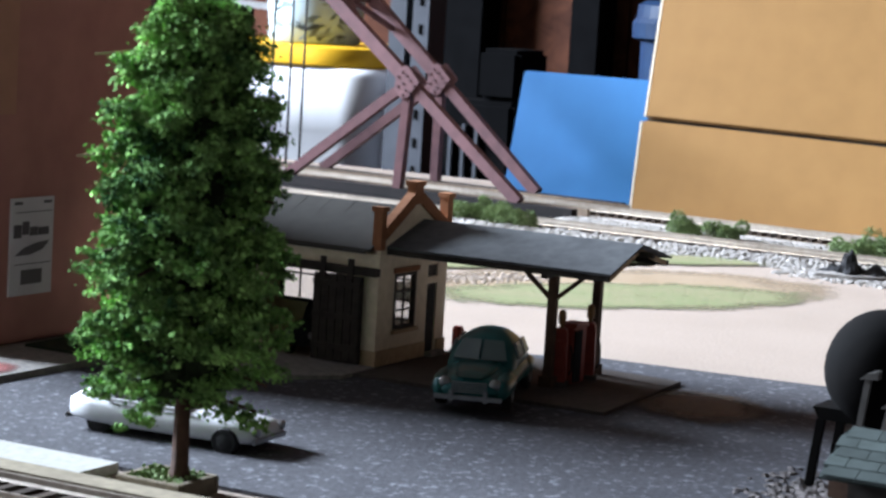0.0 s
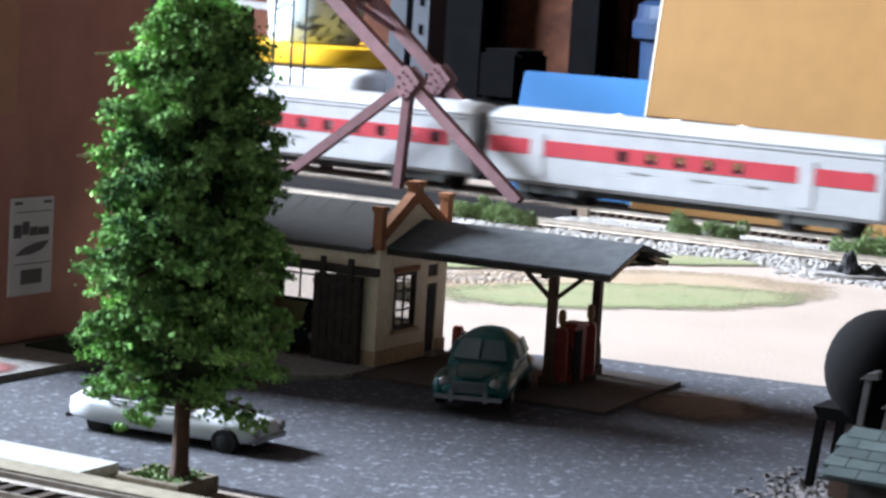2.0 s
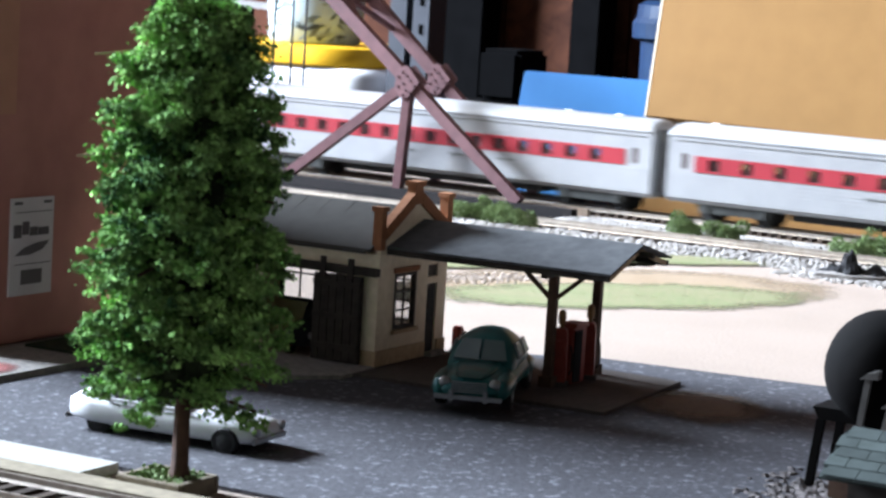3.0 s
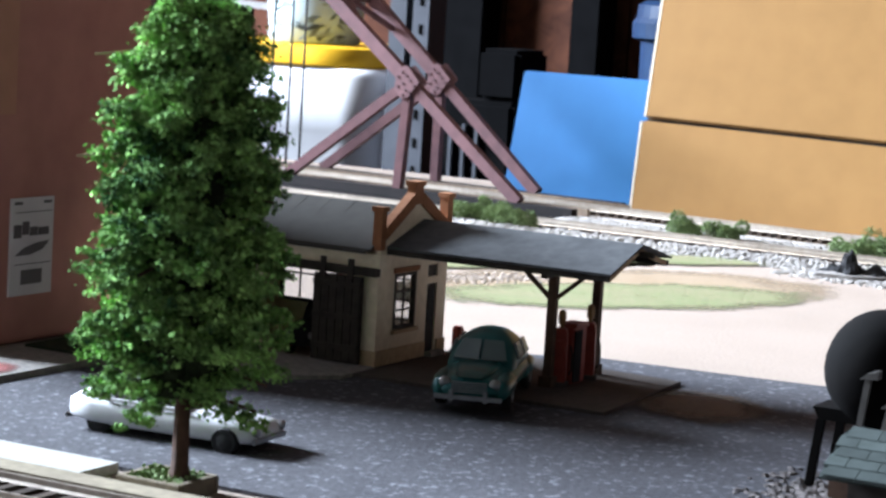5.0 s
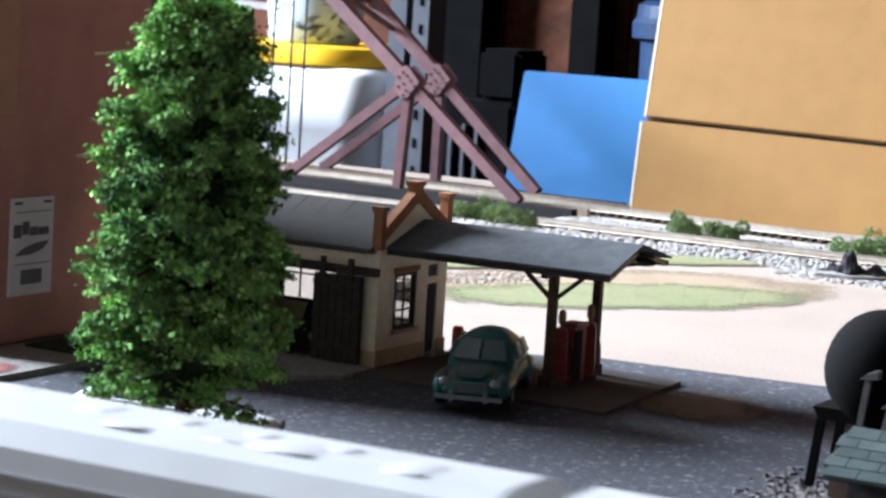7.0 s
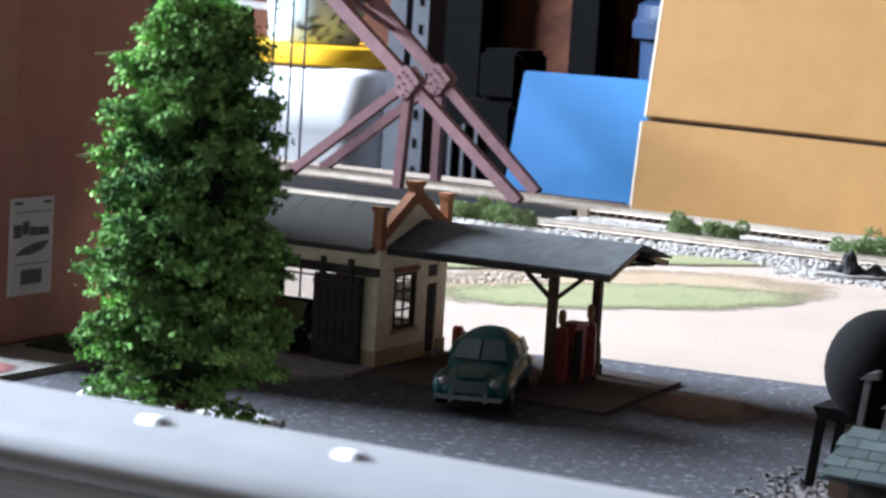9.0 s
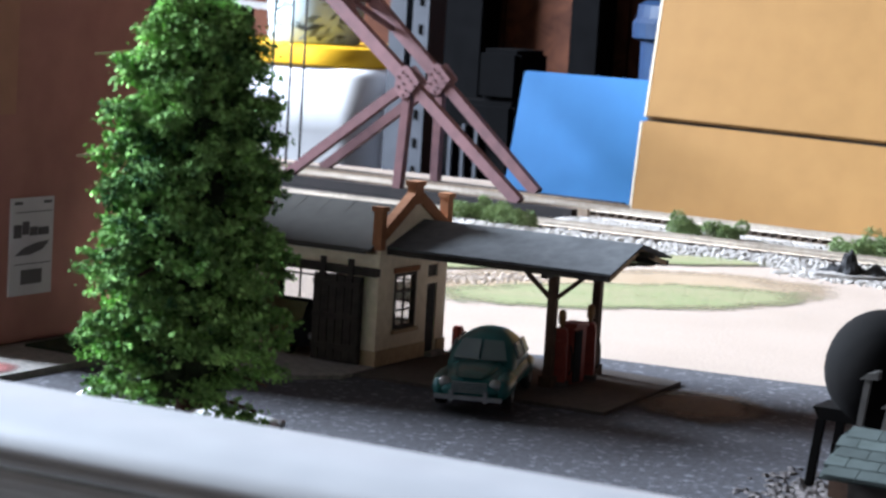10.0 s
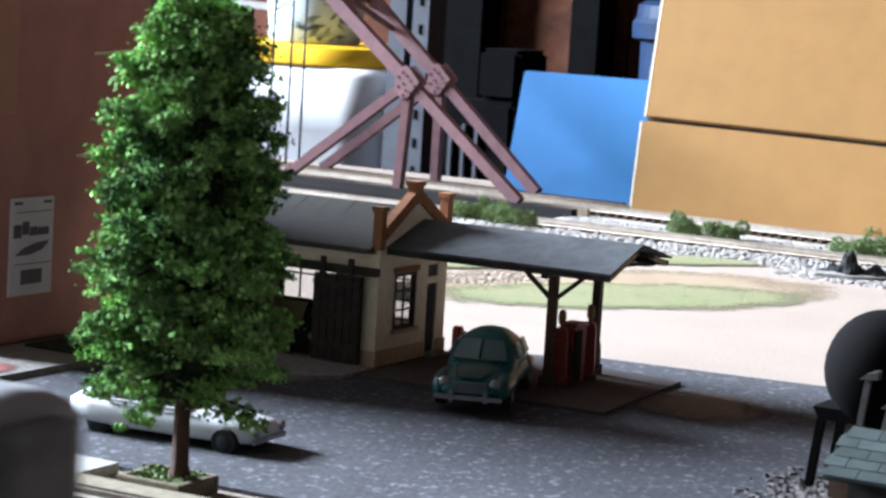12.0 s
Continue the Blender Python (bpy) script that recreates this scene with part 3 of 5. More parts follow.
def station():
    s = thing("filling_station", pose(0, 0, 0), "cream stucco filling station with orange brick parapet and grey roof", "building")
    t = 0.0022
    bm = B()
    wall_with_holes(bm, "x", ST_U0, ST_U1, 0, ST_H, ST_V0, ST_V0 + t, [(-0.434, -0.4035, 0.0, 0.0325)])
    part("front_wall", bm, M_STUCCO, s, "cream stucco wall with a garage opening")
    bm = B()
    wall_with_holes(bm, "y", ST_V0 + t, ST_V1 - t, 0, ST_H, ST_U1 - t, ST_U1, [(0.6757, 0.6905, 0.0138, 0.0331), (0.6989, 0.7058, 0.0024, 0.0278), (0.6989, 0.7058, 0.0302, 0.0345)])
    part("side_wall", bm, M_STUCCO, s, "cream stucco wall with window and door")
    bm = B()
    wall_with_holes(bm, "x", ST_U0, ST_U1, 0, ST_H, ST_V1 - t, ST_V1, [(-0.4145, -0.3935, 0.0115, 0.034), (-0.456, -0.431, 0.0135, 0.034)])
    part("back_wall", bm, M_STUCCO, s)
    bm = B()
    wall_with_holes(bm, "y", ST_V0 + t, ST_V1 - t, 0, ST_H, ST_U0, ST_U0 + t, [])
    part("end_wall", bm, M_STUCCO, s)
    # plinth
    bm = B()
    box(bm, -0.402, ST_U1 + 0.0008, ST_V0 - 0.0008, ST_V0 - 0.0001, 0.0024, 0.0075)
    box(bm, ST_U1 + 0.0001, ST_U1 + 0.0008, ST_V0 - 0.0001, 0.698, 0.0024, 0.0075)
    box(bm, ST_U1 + 0.0001, ST_U1 + 0.0008, 0.7066, ST_V1, 0.0024, 0.0075)
    part("plinth", bm, M_PLINTH, s, "tan stone base course")
    # windows
    w = pane_window("side_window", s, 0.6757, 0.6905, 0.0138, 0.0331, "y", ST_U1 + 0.0003, 2, 3, -0.0016)
    part("sill", one_box(ST_U1 + 0.0001, ST_U1 + 0.0014, 0.6745, 0.6917, 0.0124, 0.0137), M_PLINTH, w)
    part("lintel", one_box(ST_U1 + 0.0001, ST_U1 + 0.0008, 0.6745, 0.6917, 0.0334, 0.0352), M_BRICKTRIM, w, "orange brick lintel")
    pane_window("back_window", s, -0.4145, -0.3935, 0.0115, 0.034, "x", ST_V1, 3, 3, -0.0016)
    pane_window("back_window", s, -0.456, -0.431, 0.0135, 0.034, "x", ST_V1, 3, 2, -0.0016)
    d = part("side_door", one_box(ST_U1 - 0.0016, ST_U1 - 0.0006, 0.6991, 0.7056, 0.0026, 0.0276), M_DARKWOOD, s, "dark wooden door under a transom")
    part("door_panel", one_box(ST_U1 - 0.0005, ST_U1 - 0.0001, 0.7000, 0.7047, 0.014, 0.026), M_INSIDE, d)
    part("transom", one_box(ST_U1 - 0.0016, ST_U1 - 0.0006, 0.6991, 0.7056, 0.0304, 0.0343), M_DARKWOOD, s)
    part("doorstep", one_box(ST_U1 + 0.0010, ST_U1 + 0.004, 0.6975, 0.7072, 0.0024, 0.0040), M_PADC, s, "grey door step")
    # sliding garage door on its rail
    g = part("garage_door", one_box(-0.4105, -0.3915, ST_V0 - 0.0030, ST_V0 - 0.0018, 0.0028, 0.0325), M_DARKWOOD, s, "black-stained sliding door")
    for i in range(6):
        x0 = -0.4103 + i * 0.00312
        part("plank", one_box(x0, x0 + 0.0028, ST_V0 - 0.0035, ST_V0 - 0.0031, 0.0032, 0.0322), M_DARKWOOD, g)
    for z in (0.0070, 0.0175, 0.0285):
        part("ledger", one_box(-0.4103, -0.3918, ST_V0 - 0.0041, ST_V0 - 0.0036, z, z + 0.002), M_DARKWOOD, g)
    r = part("door_rail", one_box(-0.437, -0.3862, ST_V0 - 0.0036, ST_V0 - 0.0002, 0.0332, 0.0358), M_DARKWOOD, s, "black door rail")
    for x in (-0.4065, -0.3955, -0.425):
        part("hanger", one_box(x - 0.0010, x + 0.0010, ST_V0 - 0.0046, ST_V0 - 0.0037, 0.0315, 0.0385), M_DARKWOOD, r)
    # roof
    bm = B()
    vm, zr = (ST_V0 + ST_V1) / 2, 0.0542
    prism(bm, [(ST_V0 - 0.003, 0.0414), (vm, zr), (ST_V1 + 0.003, 0.0414), (ST_V1 + 0.003, 0.0424), (vm, zr + 0.0012), (ST_V0 - 0.003, 0.0424)], ST_U0 - 0.002, ST_U1 - 0.0022, "x")
    part("roof", bm, M_ROOFGREY, s, "grey weathered sheet roof")
    for i in range(9):
        x = ST_U0 + 0.004 + i * 0.0099
        bm = B()
        for k in (-1, 1):
            beam(bm, (x, vm + k * 0.0268, 0.0423), (x, vm, zr + 0.0012), 0.0002, 0.0003, Vector((1, 0, 0)))
        part("seam", bm, M_ROOFGREY, s)
    part("gutter", one_box(ST_U0, ST_U1 - 0.0034, ST_V0 - 0.0040, ST_V0 - 0.0032, 0.0408, 0.0418), M_ROOFGREY, s)
    bm = B()
    prism(bm, [(ST_V0, ST_H), (ST_V1, ST_H), (vm, 0.0545)], ST_U0, ST_U0 + t, "x")
    part("end_gable", bm, M_STUCCO, s)
    # parapet: cream gable with stepped orange brick coping
    a, b = ST_U1 - 0.0020, ST_U1 + 0.0006
    bm = B()
    prism(bm, [(ST_V0, ST_H + 0.0001), (ST_V1, ST_H + 0.0001), (ST_V1, 0.0470), (vm, 0.0585), (ST_V0, 0.0470)], a, b - 0.0008, "x")
    par = part("parapet", bm, M_STUCCO, s, "cream gable parapet")
    for v0, v1, z0, z1 in ((ST_V0 - 0.0006, ST_V0 + 0.0026, 0.0420, 0.0568), (vm - 0.0028, vm + 0.0028, 0.0565, 0.0645), (ST_V1 - 0.0030, ST_V1 + 0.0006, 0.0420, 0.0592)):
        bm = B()
        box(bm, a - 0.0008, b, v0, v1, z0, z1 - 0.0016)
        box(bm, a - 0.0014, b + 0.0006, v0 - 0.0006, v1 + 0.0006, z1 - 0.00158, z1)
        part("pier", bm, M_BRICKTRIM, par, "orange brick pier")
    bm = B()
    for k in (-1, 1):
        e = vm + k * (ST_V1 - ST_V0) / 2 - k * 0.0030
        prism(bm, [(e, 0.0455), (vm + k * 0.0028, 0.0560), (vm + k * 0.0028, 0.0606), (e, 0.0500)][::k], a - 0.0006, b + 0.0002, "x")
    part("coping", bm, M_BRICKTRIM, par, "sloping orange brick coping")
    # canopy
    c = part("canopy_roof", canopy_roof(), M_ROOFDARK, s, "dark tar-paper canopy roof", bevel=0)
    for v, z in ((CV0 + 0.0012, CZE - 0.0008), (CVM, CZR - 0.0022), (CV1 - 0.0012, CZE + 0.0010)):
        part("purlin", one_box(ST_U1 + 0.0008, CU1 + (0.004 if v == CVM else -0.001), v - 0.0009, v + 0.0009, z - 0.0012, z + 0.0006), M_DARKWOOD, c, "dark timber purlin")
    # pale tan boards added to stand in for the lit gable underside
    for k in (-1, 1):
        bm = B()
        beam(bm, (CU1 - 0.0016, CVM + k * 0.0225, CZE - 0.0012 + (0.0020 if k > 0 else 0)), (CU1 - 0.0016, CVM + k * 0.0004, CZR - 0.0016), 0.0016, 0.0012, Vector((1, 0, 0)))
        part("lit_verge_board", bm, M_PLINTH, c, "pale tan board for the lit underside of the gable")
    for v in (PV0, PV1):
        p = part("canopy_post", one_box(PU - 0.0014, PU + 0.0014, v - 0.0014, v + 0.0014, 0.0024, CZE - 0.0032), M_POST, s, "brown timber post")
        part("post_base", one_box(PU - 0.0024, PU + 0.0024, v - 0.0024, v + 0.0024, 0.0024, 0.0060), M_POST, p)
        for k in (-1, 1) if v == PV0 else ():
            bm = B()
            beam(bm, (PU + k * 0.0012, v, CZE - 0.0105), (PU + k * 0.0105, v, CZE - 0.0028), 0.0013, 0.0013)
            part("brace", bm, M_POST, p)
    part("tie_beam", one_box(PU - 0.0011, PU + 0.0011, CV0 + 0.0008, CV1 - 0.0008, CZE - 0.0033, CZE - 0.0014), M_DARKWOOD, s)
    return s


CU1, CV0, CV1, CZE, CZR = -0.3028, 0.6676, 0.7167, 0.0425, 0.0505
CVM = (CV0 + CV1) / 2
PU, PV0, PV1 = -0.3270, 0.6765, 0.7115


def canopy_roof():
    bm = B()
    th = 0.0008
    prism(bm, [(CV0, CZE), (CVM, CZR), (CV1, CZE + 0.0022), (CV1, CZE + 0.0022 + th), (CVM, CZR + th), (CV0, CZE + th)], ST_U1 + 0.0008, CU1, "x")
    return bm


station()


def pump(m):
    p = thing("fuel_pump", m, "red petrol pump with round top under the canopy", "fuel pump", "fuel pumps")
    bm = B()
    box(bm, -0.0032, 0.0032, -0.0028, 0.0028, 0, 0.0015)
    part("base", bm, M_DARKBROWN, p)
    bm = B()
    prism(bm, [(-0.0024, 0.0015), (0.0024, 0.0015), (0.0022, 0.0175), (0.0016, 0.0195), (-0.0016, 0.0195), (-0.0022, 0.0175)], -0.0022, 0.0022, "y")
    part("body", bm, M_PUMP, p, "red pump body", bevel=0.0003)
    part("dial", one_box(-0.0017, 0.0017, -0.0025, -0.0022, 0.0115, 0.0155), M_PUMP, p)
    bm = B()
    turned(bm, [(0.0007, 0.0195), (0.0007, 0.0204), (0.0012, 0.0210), (0.0014, 0.0228), (0.0012, 0.0248), (0.0005, 0.0256)], 14)
    part("globe", bm, M_PUMPGLOBE, p, "amber globe", smooth=True)
    bm = B()
    pts = [Vector((0.0032, 0, 0.014)), Vector((0.0040, 0, 0.011)), Vector((0.0041, 0, 0.006)), Vector((0.0033, 0, 0.004))]
    for a, b in zip(pts, pts[1:]):
        beam(bm, a, b, 0.0005, 0.0005)
    part("hose", bm, M_TYRE, p)
    return p


pump(pose(-0.3250, 0.6805, 0.0024, rz=20))
pump(pose(-0.3243, 0.7010, 0.0024, rz=20))
cabinet = thing("oil_cabinet", pose(-0.3250, 0.6905, 0.0024), "dull red oil cabinet with a black front between pumps", "cabinet")
part("cabinet_body", one_box(-0.0028, 0.0022, -0.0052, 0.0052, 0, 0.0190), M_PUMP, cabinet, bevel=0.0004)
part("cabinet_front", one_box(0.0023, 0.0028, -0.0046, 0.0008, 0.0006, 0.0180), M_TRAINBLACK, cabinet, "black cabinet front")
bm = B()
prism(bm, [(-0.0056, 0.0191), (0.0056, 0.0191), (0.0040, 0.0204), (-0.0040, 0.0204)], -0.0032, 0.0030, "x")
part("cabinet_top", bm, M_PUMP, cabinet)
single("trash_barrel", one_box(-0.3850, -0.3815, 0.7150, 0.7185, 0.0, 0.0115), M_PUMP, "dull red barrel behind the station", "barrel", bevel=0.0006)


# ---- vehicles ----
def wheel(parent, x, y, z, r, w, hub=M_CHROME):
    bm = B()
    turned(bm, [(r * 0.62, -w / 2), (r * 0.93, -w / 2), (r, -w * 0.3), (r, w * 0.3), (r * 0.93, w / 2), (r * 0.62, w / 2)], 20, Matrix.Translation((x, y, z)) @ Matrix.Rotation(radians(90), 4, "X"))
    t = part("wheel", bm, M_TYRE, parent, "black tyre", smooth=False)
    bm = B()
    turned(bm, [(r * 0.61, -w * 0.42), (r * 0.5, -w * 0.52), (0.0001, -w * 0.56), (0.0001, w * 0.56), (r * 0.5, w * 0.52), (r * 0.61, w * 0.42)], 16, Matrix.Translation((x, y, z)) @ Matrix.Rotation(radians(90), 4, "X"), capped=False)
    part("hubcap", bm, hub, t)


def loft(bm, sections):
    """A skin over cross-sections, each a list of points of equal count; ends are capped."""
    rings = [[bm.verts.new(p) for p in s] for s in sections]
    n = len(rings[0])
    for a, b in zip(rings, rings[1:]):
        for i in range(n):
            bm.faces.new((a[i], a[(i + 1) % n], b[(i + 1) % n], b[i]))
    bm.faces.new(rings[0][::-1])
    bm.faces.new(rings[-1])


def section(x, half, z0, z1, n=16, square=3.0):
    """A rounded cross-section at x."""
    cz, hz = (z0 + z1) / 2, (z1 - z0) / 2
    out = []
    for i in range(n):
        a = 2 * math.pi * (i + 0.5) / n
        c, s = math.cos(a), math.sin(a)
        out.append(Vector((x, half * math.copysign(abs(c) ** (2 / square), c), cz + hz * math.copysign(abs(s) ** (2 / square), s))))
    return out


def sedan():
    c = thing("sedan_car", pose(-0.3340, 0.6450, 0.0024, rz=-71) @ Matrix.Diagonal((1.10, 1.06, 1.02, 1)), "teal rounded vintage sedan model parked under the canopy", "car")
    k = 0.0112
    bm = B()
    loft(bm, [section(x, h, z0, z1, 20, 2.5) for x, h, z0, z1 in ((-0.0305, 0.0070, 0.0055, 0.0085), (-0.0295, 0.0092, 0.0040, 0.0105), (-0.022, 0.0108, 0.0032, 0.0122), (-0.010, k, 0.0030, 0.0128), (0.006, k, 0.0030, 0.0130), (0.012, 0.0110, 0.0030, 0.0128), (0.020, 0.0106, 0.0032, 0.0120), (0.0270, 0.0098, 0.0036, 0.0104), (0.0298, 0.0080, 0.0046, 0.0088))])
    body = part("body", bm, M_TEAL, c, "teal painted body", smooth=True)
    bm = B()
    def cabin_ring(x, half, z1, n=22):
        """A cabin cross-section that leans inwards towards the roof."""
        ring = section(x, half, 0.0060, z1, n, 2.6)
        for p in ring:
            f = max(0.0, (p.z - 0.0115) / 0.0105)
            p.y *= 1 - 0.36 * f ** 1.4
        return ring
    loft(bm, [cabin_ring(x, h, z1) for x, h, z1 in ((-0.0255, 0.0074, 0.0112), (-0.0225, 0.0094, 0.0146), (-0.0175, 0.0103, 0.0184), (-0.0110, 0.0106, 0.0208), (-0.004, 0.0107, 0.0216), (0.0022, 0.0106, 0.0212), (0.0062, 0.0104, 0.0192), (0.0100, 0.0101, 0.0158), (0.0135, 0.0092, 0.0118))])
    cab = part("cabin", bm, M_TEAL, c, "rounded teal roof", smooth=True)
    for y in (-1, 1):
        bm = B()
        vs = [bm.verts.new(p) for p in ((0.0124, y * 0.0004, 0.0130), (0.0116, y * 0.0080, 0.0131), (0.0070, y * 0.0062, 0.0184), (0.0076, y * 0.0004, 0.0186))]
        bm.faces.new(vs)
        ex = bmesh.ops.extrude_face_region(bm, geom=bm.faces[:])
        bmesh.ops.translate(bm, verts=[e for e in ex["geom"] if isinstance(e, bmesh.types.BMVert)], vec=(0.0006, 0, 0.0006))
        part("windscreen", bm, M_CARGLASS, c, "grey glass split windscreen")
        # rounded wing over each front wheel, and a rear one
        for x0, x1, zt in ((0.0085, 0.0292, 0.0112), (-0.0295, -0.0110, 0.0108)):
            bm = B()
            n = 7
            loft(bm, [[Vector((x0 + (x1 - x0) * i / n, y * 0.0090 + 0.0030 * f * math.cos(a), 0.0040 + (zt - 0.0040) * (0.45 + 0.55 * f) * (0.5 + 0.5 * math.sin(a)))) for a in [2 * math.pi * k / 12 for k in range(12)]] for i, f in enumerate((0.45, 0.75, 0.92, 1.0, 1.0, 0.95, 0.82, 0.55))])
            part("wing", bm, M_TEAL, c, "rounded teal wing", smooth=True)
    bm = B()
    loft(bm, [section(x, h, 0.0105, z1, 14, 2.2) for x, h, z1 in ((0.0110, 0.0070, 0.0134), (0.0180, 0.0062, 0.0132), (0.0240, 0.0052, 0.0122), (0.0285, 0.0034, 0.0104))])
    part("bonnet", bm, M_TEAL, c, "raised teal bonnet", smooth=True)
    for y in (-1, 1):
        for x0, x1 in ((-0.0150, -0.0070), (-0.0058, 0.0040)):
            bm = B()
            prism(bm, [(x0 + 0.001, 0.0132), (x1 + 0.001, 0.0132), (x1 - 0.001, 0.0178), (x0 + 0.002, 0.0178)], 0, y * 0.0009, "y", Matrix.Translation((0, y * 0.0101, 0.0132)) @ Matrix.Rotation(y * radians(22), 4, "X") @ Matrix.Translation((0, 0, -0.0132)))
            part("side_window", bm, M_CARGLASS, c)
        for x in (-0.0185, 0.0185):
            wheel(c, x, y * 0.0098, 0.0046, 0.0046, 0.0030)
        bm = B()
        turned(bm, [(0.0018, 0), (0.0018, 0.0008), (0.0012, 0.0013)], 14, Matrix.Translation((0.0283, y * 0.0074, 0.0088)) @ Matrix.Rotation(radians(90), 4, "Y"))
        part("headlight", bm, M_CHROME, c, smooth=True)
        part("side_trim", one_box(-0.024, 0.022, y * 0.0110 - 0.0003, y * 0.0110 + 0.0003, 0.0084, 0.0089), M_CHROME, c)
    for x, s in ((0.0305, 1), (-0.0315, -1)):
        bm = B()
        box(bm, x - 0.0007, x + 0.0007, -0.0100, 0.0100, 0.0040, 0.0054)
        for y in (-0.005, 0.005):
            box(bm, x - 0.0010, x + 0.0013, y - 0.0006, y + 0.0006, 0.0034, 0.0070)
        part("bumper", bm, M_CHROME, c, "chrome bumper", bevel=0.0003)
    bm = B()
    for i in range(5):
        z = 0.0062 + i * 0.0007
        box(bm, 0.0292, 0.0304, -0.0052, 0.0052, z, z + 0.0003)
    part("grille", bm, M_CHROME, c, "chrome grille bars")
    return c


def convertible():
    c = thing("convertible_car", pose(-0.3690, 0.5245, 0.0006, rz=5) @ Matrix.Diagonal((0.965, 0.965, 0.88, 1)), "white open convertible model car parked in the yard", "car")
    bm = B()
    k = 0.0108
    loft(bm, [section(x, h, z0, z1, 16, 4.0) for x, h, z0, z1 in ((-0.0315, 0.0075, 0.0050, 0.0100), (-0.0300, 0.0098, 0.0040, 0.0118), (-0.022, k, 0.0030, 0.0122), (-0.0150, k, 0.0028, 0.0118), (0.010, k, 0.0028, 0.0112), (0.020, 0.0106, 0.0028, 0.0108), (0.0290, 0.0100, 0.0034, 0.0098), (0.0312, 0.0080, 0.0044, 0.0084))])
    part("body", bm, M_WHITECAR, c, "glossy white body", smooth=True)
    part("cockpit", one_box(-0.0165, 0.0075, -0.0086, 0.0086, 0.0104, 0.0124), M_INSIDE, c, "dark open interior", bevel=0.0003)
    for x in (-0.0125, -0.0015):
        bm = B()
        box(bm, x - 0.0032, x + 0.0032, -0.0080, 0.0080, 0.0122, 0.0132)
        box(bm, x - 0.0042, x - 0.0028, -0.0080, 0.0080, 0.0122, 0.0162)
        part("seat", bm, M_SEAT, c, "silver bench seat", bevel=0.0005)
    bm = B()
    loft(bm, [section(x, h, 0.0112, z1, 16, 2.5) for x, h, z1 in ((-0.0296, 0.0066, 0.0122), (-0.0272, 0.0084, 0.0136), (-0.0245, 0.0080, 0.0150), (-0.0225, 0.0088, 0.0146), (-0.0205, 0.0082, 0.0157), (-0.0180, 0.0084, 0.0136))])
    part("folded_top", bm, M_WHITECAR, c, "folded white soft top", smooth=True)
    bm = B()
    beam(bm, (0.0085, -0.0086, 0.0112), (0.0062, -0.0080, 0.0166), 0.0007, 0.0007)
    beam(bm, (0.0085, 0.0086, 0.0112), (0.0062, 0.0080, 0.0166), 0.0007, 0.0007)
    beam(bm, (0.0062, -0.0084, 0.0166), (0.0062, 0.0084, 0.0166), 0.0007, 0.0007, Vector((1, 0, 0)))
    part("windscreen_frame", bm, M_CHROME, c)
    for y in (-1, 1):
        part("rim_trim", one_box(-0.018, 0.0095, y * 0.0097 - 0.0006, y * 0.0097 + 0.0006, 0.0114, 0.0124), M_WHITECAR, c)
        for x in (-0.0205, 0.0225):
            wheel(c, x, y * (0.0100 if x > 0 else 0.0080), 0.0042, 0.0042, 0.0028, M_UNDER)
        bm = B()
        turned(bm, [(0.0016, 0), (0.0016, 0.0010), (0.0010, 0.0014)], 12, Matrix.Translation((0.0305, y * 0.0075, 0.0078)) @ Matrix.Rotation(radians(90), 4, "Y"))
        part("headlight", bm, M_CHROME, c)
    for x in (0.0312, -0.0312):
        part("bumper", one_box(x - 0.0006, x + 0.0006, -0.0096, 0.0096, 0.0040, 0.0058), M_CHROME, c, "chrome bumper", bevel=0.0003)
    return c


sedan()
convertible()


def garage_car():
    c = thing("garage_car", pose(-0.4230, 0.690, 0.0, rz=-90), "dark model car inside the garage", "car")
    bm = B()
    loft(bm, [section(x, h, z0, z1) for x, h, z0, z1 in ((-0.018, 0.006, 0.004, 0.010), (-0.012, 0.0085, 0.003, 0.0125), (0.008, 0.0085, 0.003, 0.0122), (0.0165, 0.0062, 0.0035, 0.0105))])
    part("body", bm, M_TRAINBLACK, c, smooth=True)
    bm = B()
    loft(bm, [section(x, h, 0.011, z1) for x, h, z1 in ((-0.013, 0.006, 0.0125), (-0.009, 0.0072, 0.0185), (0.001, 0.0072, 0.0185), (0.005, 0.006, 0.0125))])
    part("cabin", bm, M_TRAINBLACK, c, smooth=True)
    for y in (-1, 1):
        bm = B()
        turned(bm, [(0.0014, 0), (0.0014, 0.001), (0.0008, 0.0014)], 12, Matrix.Translation((0.0160, y * 0.0052, 0.0080)) @ Matrix.Rotation(radians(90), 4, "Y"))
        part("headlight", bm, M_CHROME, c)
        for x in (-0.011, 0.010):
            wheel(c, x, y * 0.008, 0.0042, 0.0042, 0.0026, M_PUMP)


garage_car()
